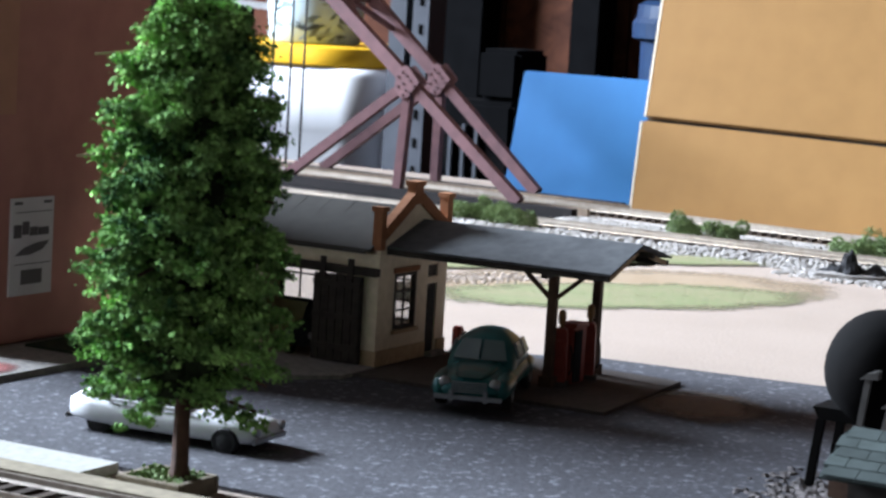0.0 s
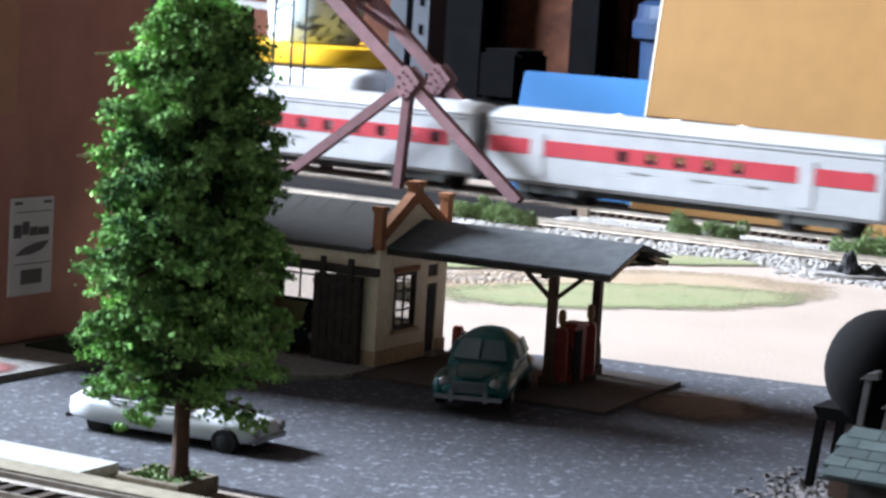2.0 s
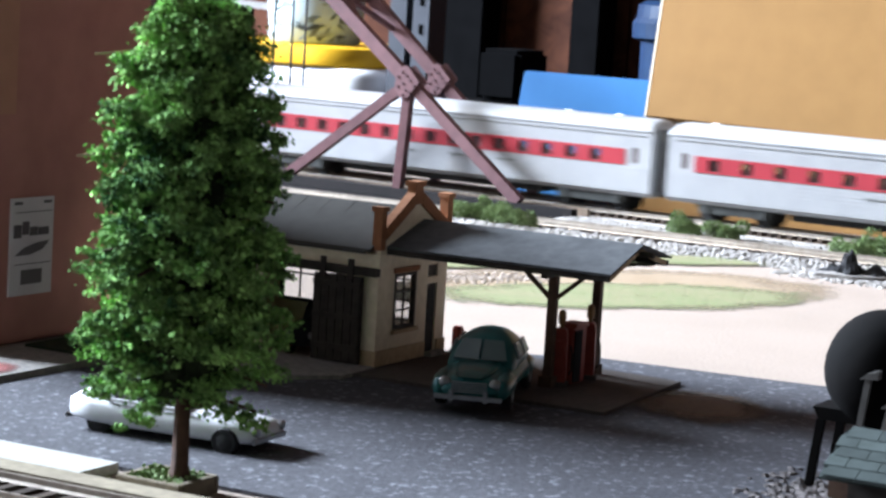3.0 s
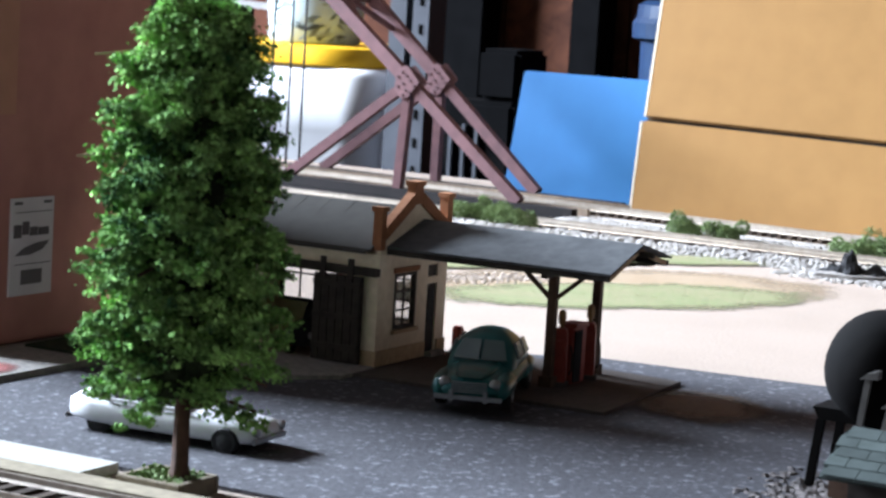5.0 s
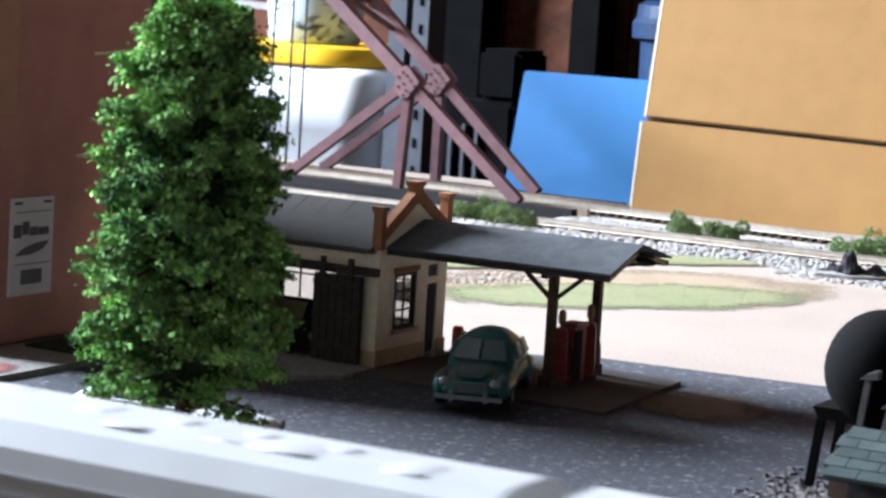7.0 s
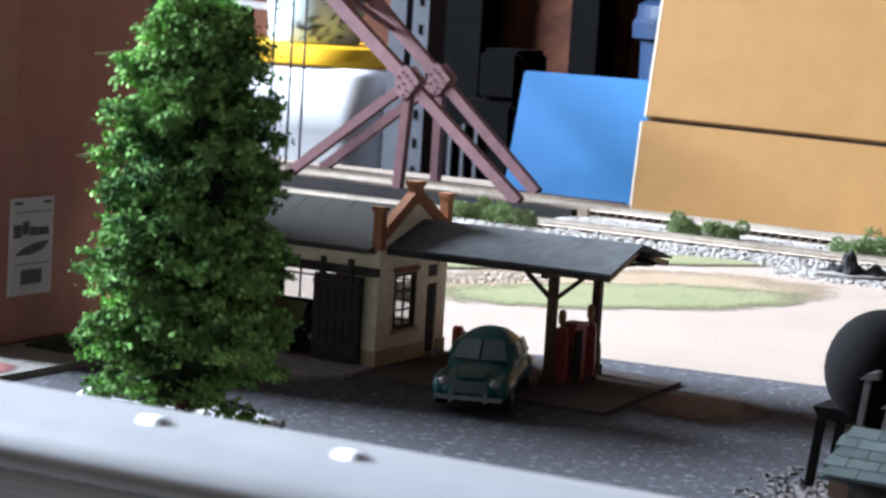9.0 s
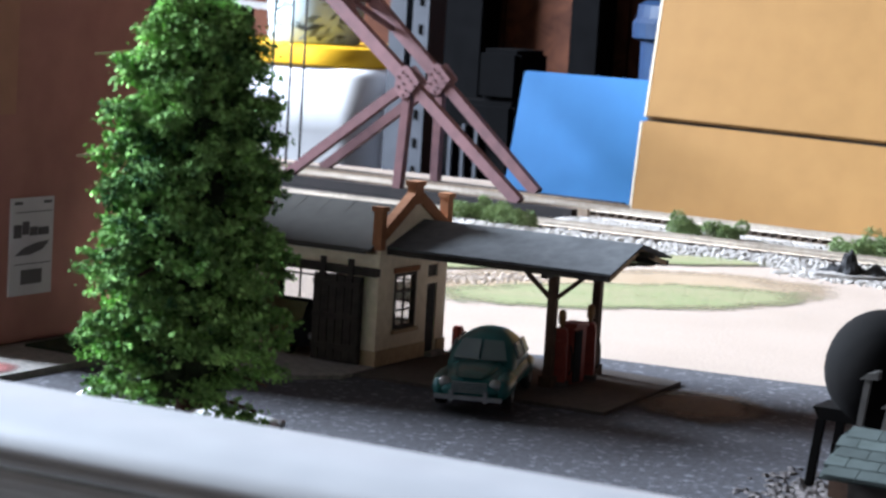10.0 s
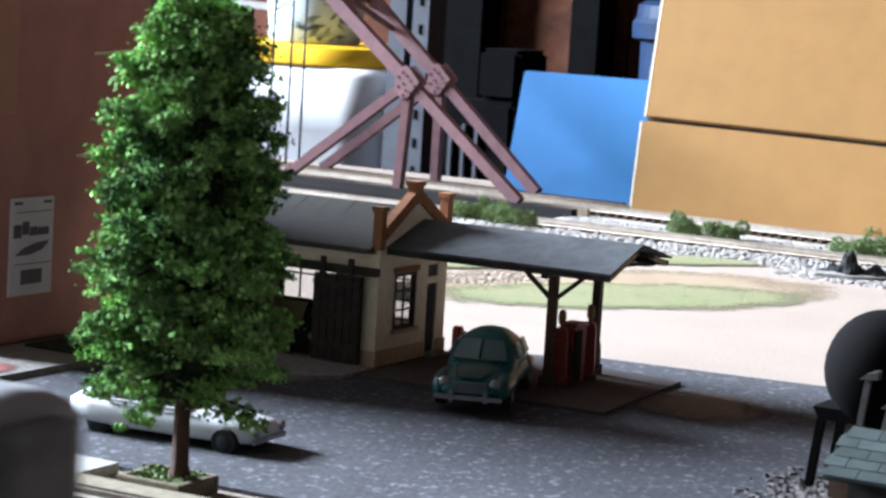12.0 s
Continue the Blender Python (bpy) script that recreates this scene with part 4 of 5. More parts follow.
# ---- the tree in its planter ----
def tree():
    t = thing("tree", pose(-0.3290, 0.4697, 0.004), "tall green foam-leaved model tree on a brown trunk", "tree")
    rng = random.Random(11)
    bm = B()
    rings = []
    for z, r in ((0, 0.0029), (0.004, 0.0022), (0.02, 0.0019), (0.05, 0.0016), (0.09, 0.0010), (0.119, 0.0003)):
        dx, dy = 0.0006 * math.sin(z * 90), 0.0005 * math.cos(z * 70)
        rings.append([bm.verts.new((dx + r * (1 + 0.15 * math.sin(5 * a + z * 200)) * math.cos(a), dy + r * (1 + 0.15 * math.sin(4 * a)) * math.sin(a), z)) for a in [2 * math.pi * i / 14 for i in range(14)]])
    for a, b in zip(rings, rings[1:]):
        for i in range(14):
            bm.faces.new((a[i], a[(i + 1) % 14], b[(i + 1) % 14], b[i]))
    part("trunk", bm, M_BARK, t, "rough brown trunk", smooth=True)
    prof = [(0.0185, 0.0185), (0.0230, 0.0245), (0.030, 0.0262), (0.045, 0.0262), (0.062, 0.0252), (0.080, 0.0230), (0.095, 0.0212), (0.108, 0.0182), (0.117, 0.0138), (0.1245, 0.006)]

    def radius(z):
        for (z0, r0), (z1, r1) in zip(prof, prof[1:]):
            if z0 <= z <= z1:
                return r0 + (r1 - r0) * (z - z0) / (z1 - z0)
        return 0.003
    tips = []
    for i in range(250):
        tier = 0.0215 + 0.1015 * int(27 * i / 250) / 27
        z = tier + rng.uniform(-0.0012, 0.0012)
        a = i * 2.39996 + rng.uniform(-0.4, 0.4)
        r = radius(z) * rng.uniform(0.70, 1.04)
        if z < 0.034 and rng.random() < 0.40:
            continue
        tips.append((a, z, r))
    for i, (a, z, r) in enumerate(tips[::5]):
        bm = B()
        d = Vector((math.cos(a), math.sin(a), 0))
        p0, p1, p2 = Vector((0, 0, z - 0.003)), d * r * 0.55 + Vector((0, 0, z + 0.001)), d * r * 0.96 + Vector((0, 0, z - 0.001))
        beam(bm, p0, p1, 0.0009, 0.0009, Vector((0, 0, 1)))
        beam(bm, p1, p2, 0.0006, 0.0006, Vector((0, 0, 1)))
        part("limb", bm, M_BARK, t)
    # two bare twigs that stick out at the side of the crown
    for a, z, r in ((208, 0.1060, 0.0255), (208, 0.0805, 0.0290)):
        bm = B()
        d = Vector((math.cos(radians(a)), math.sin(radians(a)), 0))
        beam(bm, d * 0.006 + Vector((0, 0, z + 0.003)), d * r + Vector((0, 0, z)), 0.0006, 0.0006, Vector((0, 0, 1)))
        part("twig", bm, M_STRAW, t, "bare pale twig")
    # added dark core: blocks the lamp and paints the shade inside the crown
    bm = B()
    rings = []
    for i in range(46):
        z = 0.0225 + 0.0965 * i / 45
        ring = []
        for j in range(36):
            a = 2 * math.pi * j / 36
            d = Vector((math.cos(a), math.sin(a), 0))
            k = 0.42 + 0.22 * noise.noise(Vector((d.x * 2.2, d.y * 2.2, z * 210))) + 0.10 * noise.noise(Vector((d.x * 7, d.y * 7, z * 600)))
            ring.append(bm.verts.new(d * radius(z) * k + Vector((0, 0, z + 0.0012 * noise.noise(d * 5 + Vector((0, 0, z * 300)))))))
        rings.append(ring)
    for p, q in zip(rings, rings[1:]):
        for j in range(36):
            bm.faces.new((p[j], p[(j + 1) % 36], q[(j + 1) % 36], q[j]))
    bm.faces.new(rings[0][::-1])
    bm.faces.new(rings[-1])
    part("shade_core", bm, M_BEDCORE, t, "dense dark core that stands in for shade inside the crown")
    verts, faces = [], []

    def leaf(c, s, out=Vector((0, 0, 0))):
        d = (Vector((rng.gauss(0, 1), rng.gauss(0, 1), rng.gauss(0, 1))) + out * 1.7).normalized()
        e = d.orthogonal().normalized()
        e.rotate(Matrix.Rotation(rng.uniform(0, 6.28), 3, d))
        f = d.cross(e)
        k = len(verts)
        for x, y, z in ((-1, -0.5, 0), (0.1, -0.8, 0.3), (1, 0.1, 0), (0.2, 0.8, 0.35), (-0.7, 0.5, 0)):
            j = rng.uniform(0.7, 1.25)
            verts.append(tuple(c + (e * x + f * y + d * z) * s * j))
        faces.append((k, k + 1, k + 2))
        faces.append((k, k + 2, k + 3, k + 4))
    for a, z, r in tips:
        lift = rng.uniform(-0.002, 0.003)
        wide = rng.uniform(0.0011, 0.0021)
        for j in range(11):
            q = 0.30 + 0.72 * (j / 10)
            ca = a + rng.gauss(0, 0.13)
            c = Vector((r * q * math.cos(ca), r * q * math.sin(ca), z + lift * q - 0.0042 * (q - 0.35) ** 2 + rng.gauss(0, 0.0010)))
            cl = wide * (0.75 + 0.5 * math.sin(3.0 * q)) * rng.uniform(0.7, 1.15)
            for _ in range(42):
                g = Vector((rng.gauss(0, 1), rng.gauss(0, 1), rng.gauss(0, 0.55)))
                leaf(c + g * cl, rng.uniform(0.00035, 0.0010), (Vector((0.7 * math.cos(ca), 0.7 * math.sin(ca), 0.75)) + g * 0.35).normalized())
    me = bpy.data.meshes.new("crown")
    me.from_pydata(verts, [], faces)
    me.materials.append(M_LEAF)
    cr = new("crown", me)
    cr.parent = t
    tagged(cr, "dense green foam foliage with lit and shaded tones in its colour", kind="stuff")
    pl = thing("planter", pose(-0.3325, 0.4705, 0.0), "low pale stone planter at the foot of the tree", "planter")
    for x0, x1, y0, y1 in ((-0.0098, 0.0098, -0.0090, -0.0072), (-0.0098, 0.0098, 0.0072, 0.0090), (-0.0098, -0.0080, -0.0071, 0.0071), (0.0080, 0.0098, -0.0071, 0.0071)):
        part("rim", one_box(x0, x1, y0, y1, 0.0, 0.0046), M_KERB, pl, "tan stone rim", bevel=0.0003)
    part("soil", one_box(-0.0079, 0.0079, -0.0070, 0.0070, 0.0, 0.0040), M_DIRT, pl)
    verts.clear(), faces.clear()
    for _ in range(520):
        leaf(Vector((rng.uniform(-0.0078, 0.0078), rng.uniform(-0.0070, 0.0070), 0.0040 + abs(rng.gauss(0, 0.0007)))), rng.uniform(0.0003, 0.0008))
    me = bpy.data.meshes.new("moss")
    me.from_pydata(verts, [], faces)
    me.materials.append(M_BUSH)
    mo = new("moss", me)
    mo.parent = pl
    tagged(mo, "green moss", kind="stuff")


tree()


def bush(x, y, z, rx, rz, seed):
    rng = random.Random(seed)
    verts, faces = [], []
    blobs = [(rng.gauss(0, rx * 0.5), rng.gauss(0, rx * 0.3), abs(rng.gauss(0, rz * 0.3)), rng.uniform(0.35, 0.6) * rz) for _ in range(9)]
    for _ in range(2600):
        bx, by, bz, br = rng.choice(blobs)
        d = Vector((rng.gauss(0, 1), rng.gauss(0, 1), rng.gauss(0, 1))).normalized()
        c = Vector((bx, by, bz + br * 0.4)) + d * br * rng.uniform(0.6, 1.05)
        c.z = max(c.z, 0.0002)
        e = Vector((rng.gauss(0, 1), rng.gauss(0, 1), rng.gauss(0, 1))).normalized()
        f = e.orthogonal().normalized()
        s = rng.uniform(0.0004, 0.0009)
        k = len(verts)
        verts.extend(tuple(c + v) for v in (e * s, f * s, -e * s * 0.8, e.cross(f) * s))
        faces.extend([(k, k + 1, k + 3), (k + 1, k + 2, k + 3), (k, k + 1, k + 2)])
    me = bpy.data.meshes.new("bush")
    me.from_pydata(verts, [], faces)
    me.materials.append(M_BUSH)
    ob = new("bush", me)
    ob.location = (x, y, z)
    return tagged(ob, "small dark green foam bush on the ballast", "bush", "bushes between the tracks")


for i, (x, y, rx, rz) in enumerate(((-0.596, 1.124, 0.012, 0.010), (-0.580, 1.122, 0.011, 0.011), (-0.567, 1.118, 0.010, 0.009), (-0.488, 1.172, 0.010, 0.010), (-0.462, 1.170, 0.011, 0.009), (-0.388, 1.165, 0.011, 0.011), (-0.375, 1.168, 0.011, 0.011))):
    bush(x, y, 0.0028, rx, rz, 30 + i)


def rock_pile():
    for x, y, r, h in ((-0.366, 1.094, 0.0085, 0.0125), (-0.3765, 1.098, 0.0065, 0.0055), (-0.354, 1.098, 0.0085, 0.0060), (-0.343, 1.101, 0.0060, 0.0045)):
        bm = B()
        bmesh.ops.create_icosphere(bm, subdivisions=3, radius=1)
        for v in bm.verts:
            q = v.co.copy()
            k = 1 + 0.55 * noise.noise(q * 1.9 + Vector((x * 900, 0, 0))) + 0.25 * noise.noise(q * 5 + Vector((0, x * 700, 0)))
            peak = 1.0 - 0.55 * min(1.0, math.hypot(q.x, q.y))
            v.co = Vector((q.x * r * k, q.y * r * k, max(0.0, q.z) * h * k * peak * 1.1))
        single("rock", bm, M_DARKROCK, "dark jagged rock beside the trackbed", "rock", pose(x, y, 0.0), group="dark rocks")
    bm = B()
    prism(bm, oval(-0.3655, 1.0885, 0.020, 0.0085, 20, 18), -0.001, 0.0022, "z")
    for v in bm.verts:
        v.co += Vector((noise.noise(v.co * 300), noise.noise(v.co * 310 + Vector((5, 0, 0))), 0)) * 0.0022
    single("rock_slab", bm, M_BALLAST, "flat grey stone slab under the dark rocks", "rock", bevel=0.0005)


rock_pile()


# ---- the truss bridge on the back track ----
def truss_bridge():
    b = thing("truss_bridge", pose(0, 0, 0), "oxide-red riveted steel truss railway bridge", "bridge")
    def v_of(u):
        return 1.2322 - 0.1 * (u + 0.555)
    off = 0.034
    # chord line of each side, given by u
    def at(u, z, side):
        return Vector((u, v_of(u) + side * off, z))
    for side, name in ((-1, "near_truss"), (1, "far_truss")):
        u_end, u_mid, u_foot, u_str = -0.6080, -0.6915, -0.6960, -0.782
        zb = 0.0075
        if side > 0:
            u_end, u_mid, u_foot, u_str = -0.6315, -0.7085, -0.7085, -0.7985
        top = at(u_mid - (u_end - u_mid) * 1.05, 0.072 + 0.068, side)
        bm = B()
        beam(bm, at(u_end, zb, side), at(u_mid, 0.0725, side), 0.0066, 0.006)
        tr = part(name, bm, M_TRUSS, b, "oxide-red truss side")
        for nm, p, q, w in (("end_post", at(u_mid, 0.0725, side), top, 0.0080), ("hanger", at(u_foot, zb, side), at(u_mid, 0.0725, side), 0.0054), ("strut", at(u_str, zb, side), at(u_mid, 0.0725, side), 0.0058)):
            bm = B()
            beam(bm, p, q, w, 0.006)
            part(nm, bm, M_TRUSS, tr)
        # main posts further along, hidden behind the tree for the most part
        for k in range(2, 5):
            u0 = u_str - 0.1 * (k - 1)
            bm = B()
            beam(bm, at(u0, zb, side), at(u0, 0.14, side), 0.006, 0.006)
            part("post", bm, M_TRUSS, tr)
            bm = B()
            beam(bm, at(u0, 0.14, side), at(u0 - 0.1, zb, side), 0.006, 0.006)
            part("diagonal", bm, M_TRUSS, tr)
        bm = B()
        beam(bm, top, at(u_str - 0.4, 0.14, side), 0.008, 0.007)
        part("top_chord", bm, M_TRUSS, tr)
        bm = B()
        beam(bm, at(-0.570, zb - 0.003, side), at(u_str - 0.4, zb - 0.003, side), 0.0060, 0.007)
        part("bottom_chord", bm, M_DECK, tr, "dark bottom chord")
        bm = B()
        n = Vector((0.0995, 0.995, 0)) * -1
        c = at(u_mid, 0.0725, side)
        t = Vector((0.995, -0.0995, 0))
        for s in (-1, 1):
            prism(bm, [(-0.0085, -0.0035), (-0.0060, 0.0085), (0.0005, 0.0100), (0.0098, 0.0005), (0.0012, -0.0098), (-0.0040, -0.0098)], 0.0038 * s, 0.0046 * s, "y", Matrix.Translation(c) @ Matrix.Rotation(PHI, 4, "Z"))
        part("gusset", bm, M_TRUSS, tr, "riveted gusset plate")
        bm = B()
        for x, z in ((-0.006, 0.003), (-0.003, 0.006), (0.0, 0.004), (0.003, 0.001), (0.006, -0.002), (-0.006, -0.003), (-0.002, -0.001), (0.0, -0.005), (-0.002, -0.008), (0.003, -0.006)):
            box(bm, x - 0.0006, x + 0.0006, -0.0052, -0.0047, z - 0.0006, z + 0.0006, Matrix.Translation(c) @ Matrix.Rotation(PHI, 4, "Z"))
        part("rivets", bm, M_RIVET, tr, kind="stuff")
    # lattice portal between the two inclined end posts
    k = (0.121 - 0.0725) / 0.0675
    bm = B()
    beam(bm, at(-0.690 - 0.0987 * k, 0.121, -1), at(-0.699 - 0.0987 * k, 0.121, 1), 0.006, 0.006, Vector((0, 0, 1)))
    ps = part("portal_strut", bm, M_TRUSS, b)
    # lattice of the portal, and the knee braces below it
    for f, g, p, q in ((0.90, 0.70, -1, 1), (0.70, 0.90, -1, 1), (0.72, 0.42, 0.0, -1), (0.72, 0.42, 0.0, 1)):
        bm = B()
        ends = []
        for t, k in ((f, p), (g, q)):
            um = -0.6915 + (-0.7085 + 0.6915) * (k + 1) / 2
            ends.append(at(um - 0.0905 * t, 0.0725 + 0.0675 * t, k))
        beam(bm, ends[0], ends[1], 0.0045, 0.0030, Vector((0, 0, 1)))
        part("lattice_bar", bm, M_TRUSS, ps)
    # near-black plate, added to give the dark gap under the bridge
    part("gap_plate", one_box(-1.5, -0.578, 1.104, 1.30, 0.0, 0.0010), M_DECK, b, "near-black plate added for the dark gap under the bridge")
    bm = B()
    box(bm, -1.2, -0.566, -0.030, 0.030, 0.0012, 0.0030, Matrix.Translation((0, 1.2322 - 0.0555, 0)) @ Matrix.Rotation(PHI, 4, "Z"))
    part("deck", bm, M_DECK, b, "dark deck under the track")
    # added pale blocks stand in for the bright background between the ties
    bm = B()
    for k in (-1, 1):
        for i in range(60):
            x = -1.2 + i * 0.0105
            box(bm, x, x + 0.006, k * 0.0205 - 0.001, k * 0.0205 + 0.001, 0.0052, 0.0062, Matrix.Translation((0, 1.2322 - 0.0555, 0)) @ Matrix.Rotation(PHI, 4, "Z"))
    part("gap_blocks", bm, M_EDGE, b, kind="stuff")
    for k in (-1, 1):
        bm = B()
        box(bm, -1.2, -0.566, k * 0.0235 - 0.0012, k * 0.0235 + 0.0012, 0.0032, 0.0078, Matrix.Translation((0, 1.2322 - 0.0555, 0)) @ Matrix.Rotation(PHI, 4, "Z"))
        part("guard_rail", bm, M_RAILSIDE, b, "brown guard rail")


truss_bridge()


# ---- household things behind the layout ----
def board(name, x0, x1, y, z0, h, lean, thick, material, label, cat):
    m = pose(x0, y, z0, -lean, 0, 0)
    t = thing(name, m, label, cat)
    part("panel", one_box(0, x1 - x0, 0, thick, 0, h), material, t, bevel=0.0012)
    return t


LEAN = 8.5
FALL = math.tan(radians(1.1))


def slab(x0, x1, y0, y1, z0, z1, fall0=0.0, fall1=FALL):
    """A slab whose lower and upper edges fall towards the far end."""
    bm = B()
    prism(bm, [(x0, z0 - x0 * fall0), (x1, z0 - x1 * fall0), (x1, z1 - x1 * fall1), (x0, z1 - x0 * fall1)], y0, y1, "y")
    return bm


lo = thing("mustard_box", pose(-0.5768, 1.294, 0.0, -LEAN, 0, 0), "mustard yellow flat box standing on edge", "box")
part("panel", slab(0, 0.3968, 0, 0.020, 0, 0.0573), M_MUSTARD, lo, bevel=0.0012)
# dark strip painted as the shadow between the stacked boxes
part("gap_shadow_strip", slab(0.002, 0.39, 0.003, 0.019, 0.0574, 0.0592, FALL), M_DARKWOOD, lo, "dark strip for the shadow in the gap between the boxes")
up = thing("mustard_box", pose(-0.5748, 1.294 + 0.0593 * math.sin(radians(LEAN)), 0.0593 * math.cos(radians(LEAN)), -LEAN, 1.1, 0), "mustard yellow flat box stacked on another", "box")
part("panel", one_box(0, 0.3948, 0, 0.020, 0, 0.125), M_MUSTARD, up, bevel=0.0012)
for t, h in ((lo, 0.0573), (up, 0.125)):
    part("end_edge", one_box(-0.0016, -0.0002, 0.001, 0.019, 0.0006, h - 0.0006), M_EDGE, t, "pale worn edge")
board("blue_board", -0.6830, -0.480, 1.326, 0.0, 0.0825, 14, 0.005, M_BLUE, "bright blue foam board leaning behind the track", "board")

cb = thing("brown_carton", pose(-0.4935, 0.578, 0.003), "tall dark brown carton with a paper label", "carton")
part("carton_body", one_box(-0.060, 0, 0, 0.097, 0, 0.128), M_CARD, cb, "dark brown carton side", bevel=0.001)
part("tan_flap", one_box(0.0001, 0.0016, 0.0005, 0.0215, 0.078, 0.1275), M_TANBOX, cb, "folded tan flap")
lb = part("label", one_box(0.0002, 0.0008, 0.0220, 0.0446, 0.0163, 0.0495), M_LABEL, cb, "grey paper label with unreadable print")
bm = B()
for y0, y1, z0, z1 in ((0.0965, 0.1005, 0.0473, 0.0483), (0.1120, 0.1160, 0.0473, 0.0483), (0.0975, 0.1160, 0.0445, 0.0448), (0.0965, 0.1005, 0.0360, 0.0405), (0.1010, 0.1045, 0.0370, 0.0415), (0.1050, 0.1090, 0.0365, 0.0395), (0.1095, 0.1150, 0.0365, 0.0392), (0.0975, 0.1165, 0.0268, 0.0271), (0.1010, 0.1120, 0.0200, 0.0250)):
    box(bm, 0.0009, 0.0011, y0 - 0.073, y1 - 0.073, z0, z1)
part("print", bm, M_INK, lb, kind="stuff")
bm = B()
prism(bm, [(0.0245, 0.0300), (0.0290, 0.0325), (0.0360, 0.0340), (0.0425, 0.0345), (0.0390, 0.0315), (0.0320, 0.0300)], 0.0009, 0.0011, "x")
part("leaf_print", bm, M_INK, lb)


def rounded(w, d, r, n=6):
    out = []
    for cx, cy, a0 in ((w / 2 - r, d / 2 - r, 0), (-w / 2 + r, d / 2 - r, 90), (-w / 2 + r, -d / 2 + r, 180), (w / 2 - r, -d / 2 + r, 270)):
        for i in range(n + 1):
            a = radians(a0 + 90 * i / n)
            out.append((cx + r * math.cos(a), cy + r * math.sin(a)))
    return out


def tub():
    t = thing("plastic_tub", pose(-1.118, 1.765, -0.06, rz=6), "white plastic tub with a yellow lid", "tub")
    bm = B()
    loft(bm, [[Vector((x, y, z)) for x, y in rounded(w, d, 0.034, 12)] for z, w, d in ((0, 0.210, 0.165), (0.004, 0.216, 0.170), (0.060, 0.224, 0.176), (0.061, 0.2255, 0.178), (0.108, 0.229, 0.182), (0.114, 0.225, 0.178), (0.1155, 0.216, 0.170))])
    part("tub_body", bm, M_WHITEPL, t, "white ribbed tub", smooth=True)
    bm = B()
    loft(bm, [[Vector((x, y, z)) for x, y in rounded(w, d, 0.058, 16)] for z, w, d in ((0.1158, 0.214, 0.182), (0.117, 0.217, 0.185), (0.1175, 0.217, 0.185), (0.1315, 0.216, 0.184), (0.133, 0.213, 0.181), (0.1335, 0.208, 0.176))])
    part("lid", bm, M_YELLOW, t, "yellow snap-on lid", smooth=True)
    p = thing("ceramic_pot", pose(-1.096, 1.745, 0.0738), "pale green ceramic pot painted with dark leaves", "pot")
    bm = B()
    turned(bm, [(0.036, 0), (0.040, 0.001), (0.043, 0.03), (0.045, 0.075), (0.047, 0.078), (0.047, 0.083)], 40)
    part("pot_body", bm, M_POT, p, smooth=True)
    rng = random.Random(5)
    for i in range(64):
        a, z = radians(200 + 150 * rng.random()), 0.005 + 0.066 * rng.random() ** 1.5
        bm = B()
        w, h = rng.uniform(0.003, 0.009), rng.uniform(0.0012, 0.0036)
        tilt = rng.uniform(-50, 50)
        rr = 0.0404 + 0.004 * z / 0.075 + 0.0012
        m = Matrix.Rotation(a, 4, "Z") @ Matrix.Translation((rr, 0, z)) @ Matrix.Rotation(radians(tilt), 4, "X")
        prism(bm, [(-w, 0), (-w * 0.3, -h), (w, 0), (-w * 0.3, h * 0.8)], -0.0006, 0.0002, "x", m)
        part("painted_leaf", bm, M_POTDARK, p)


tub()


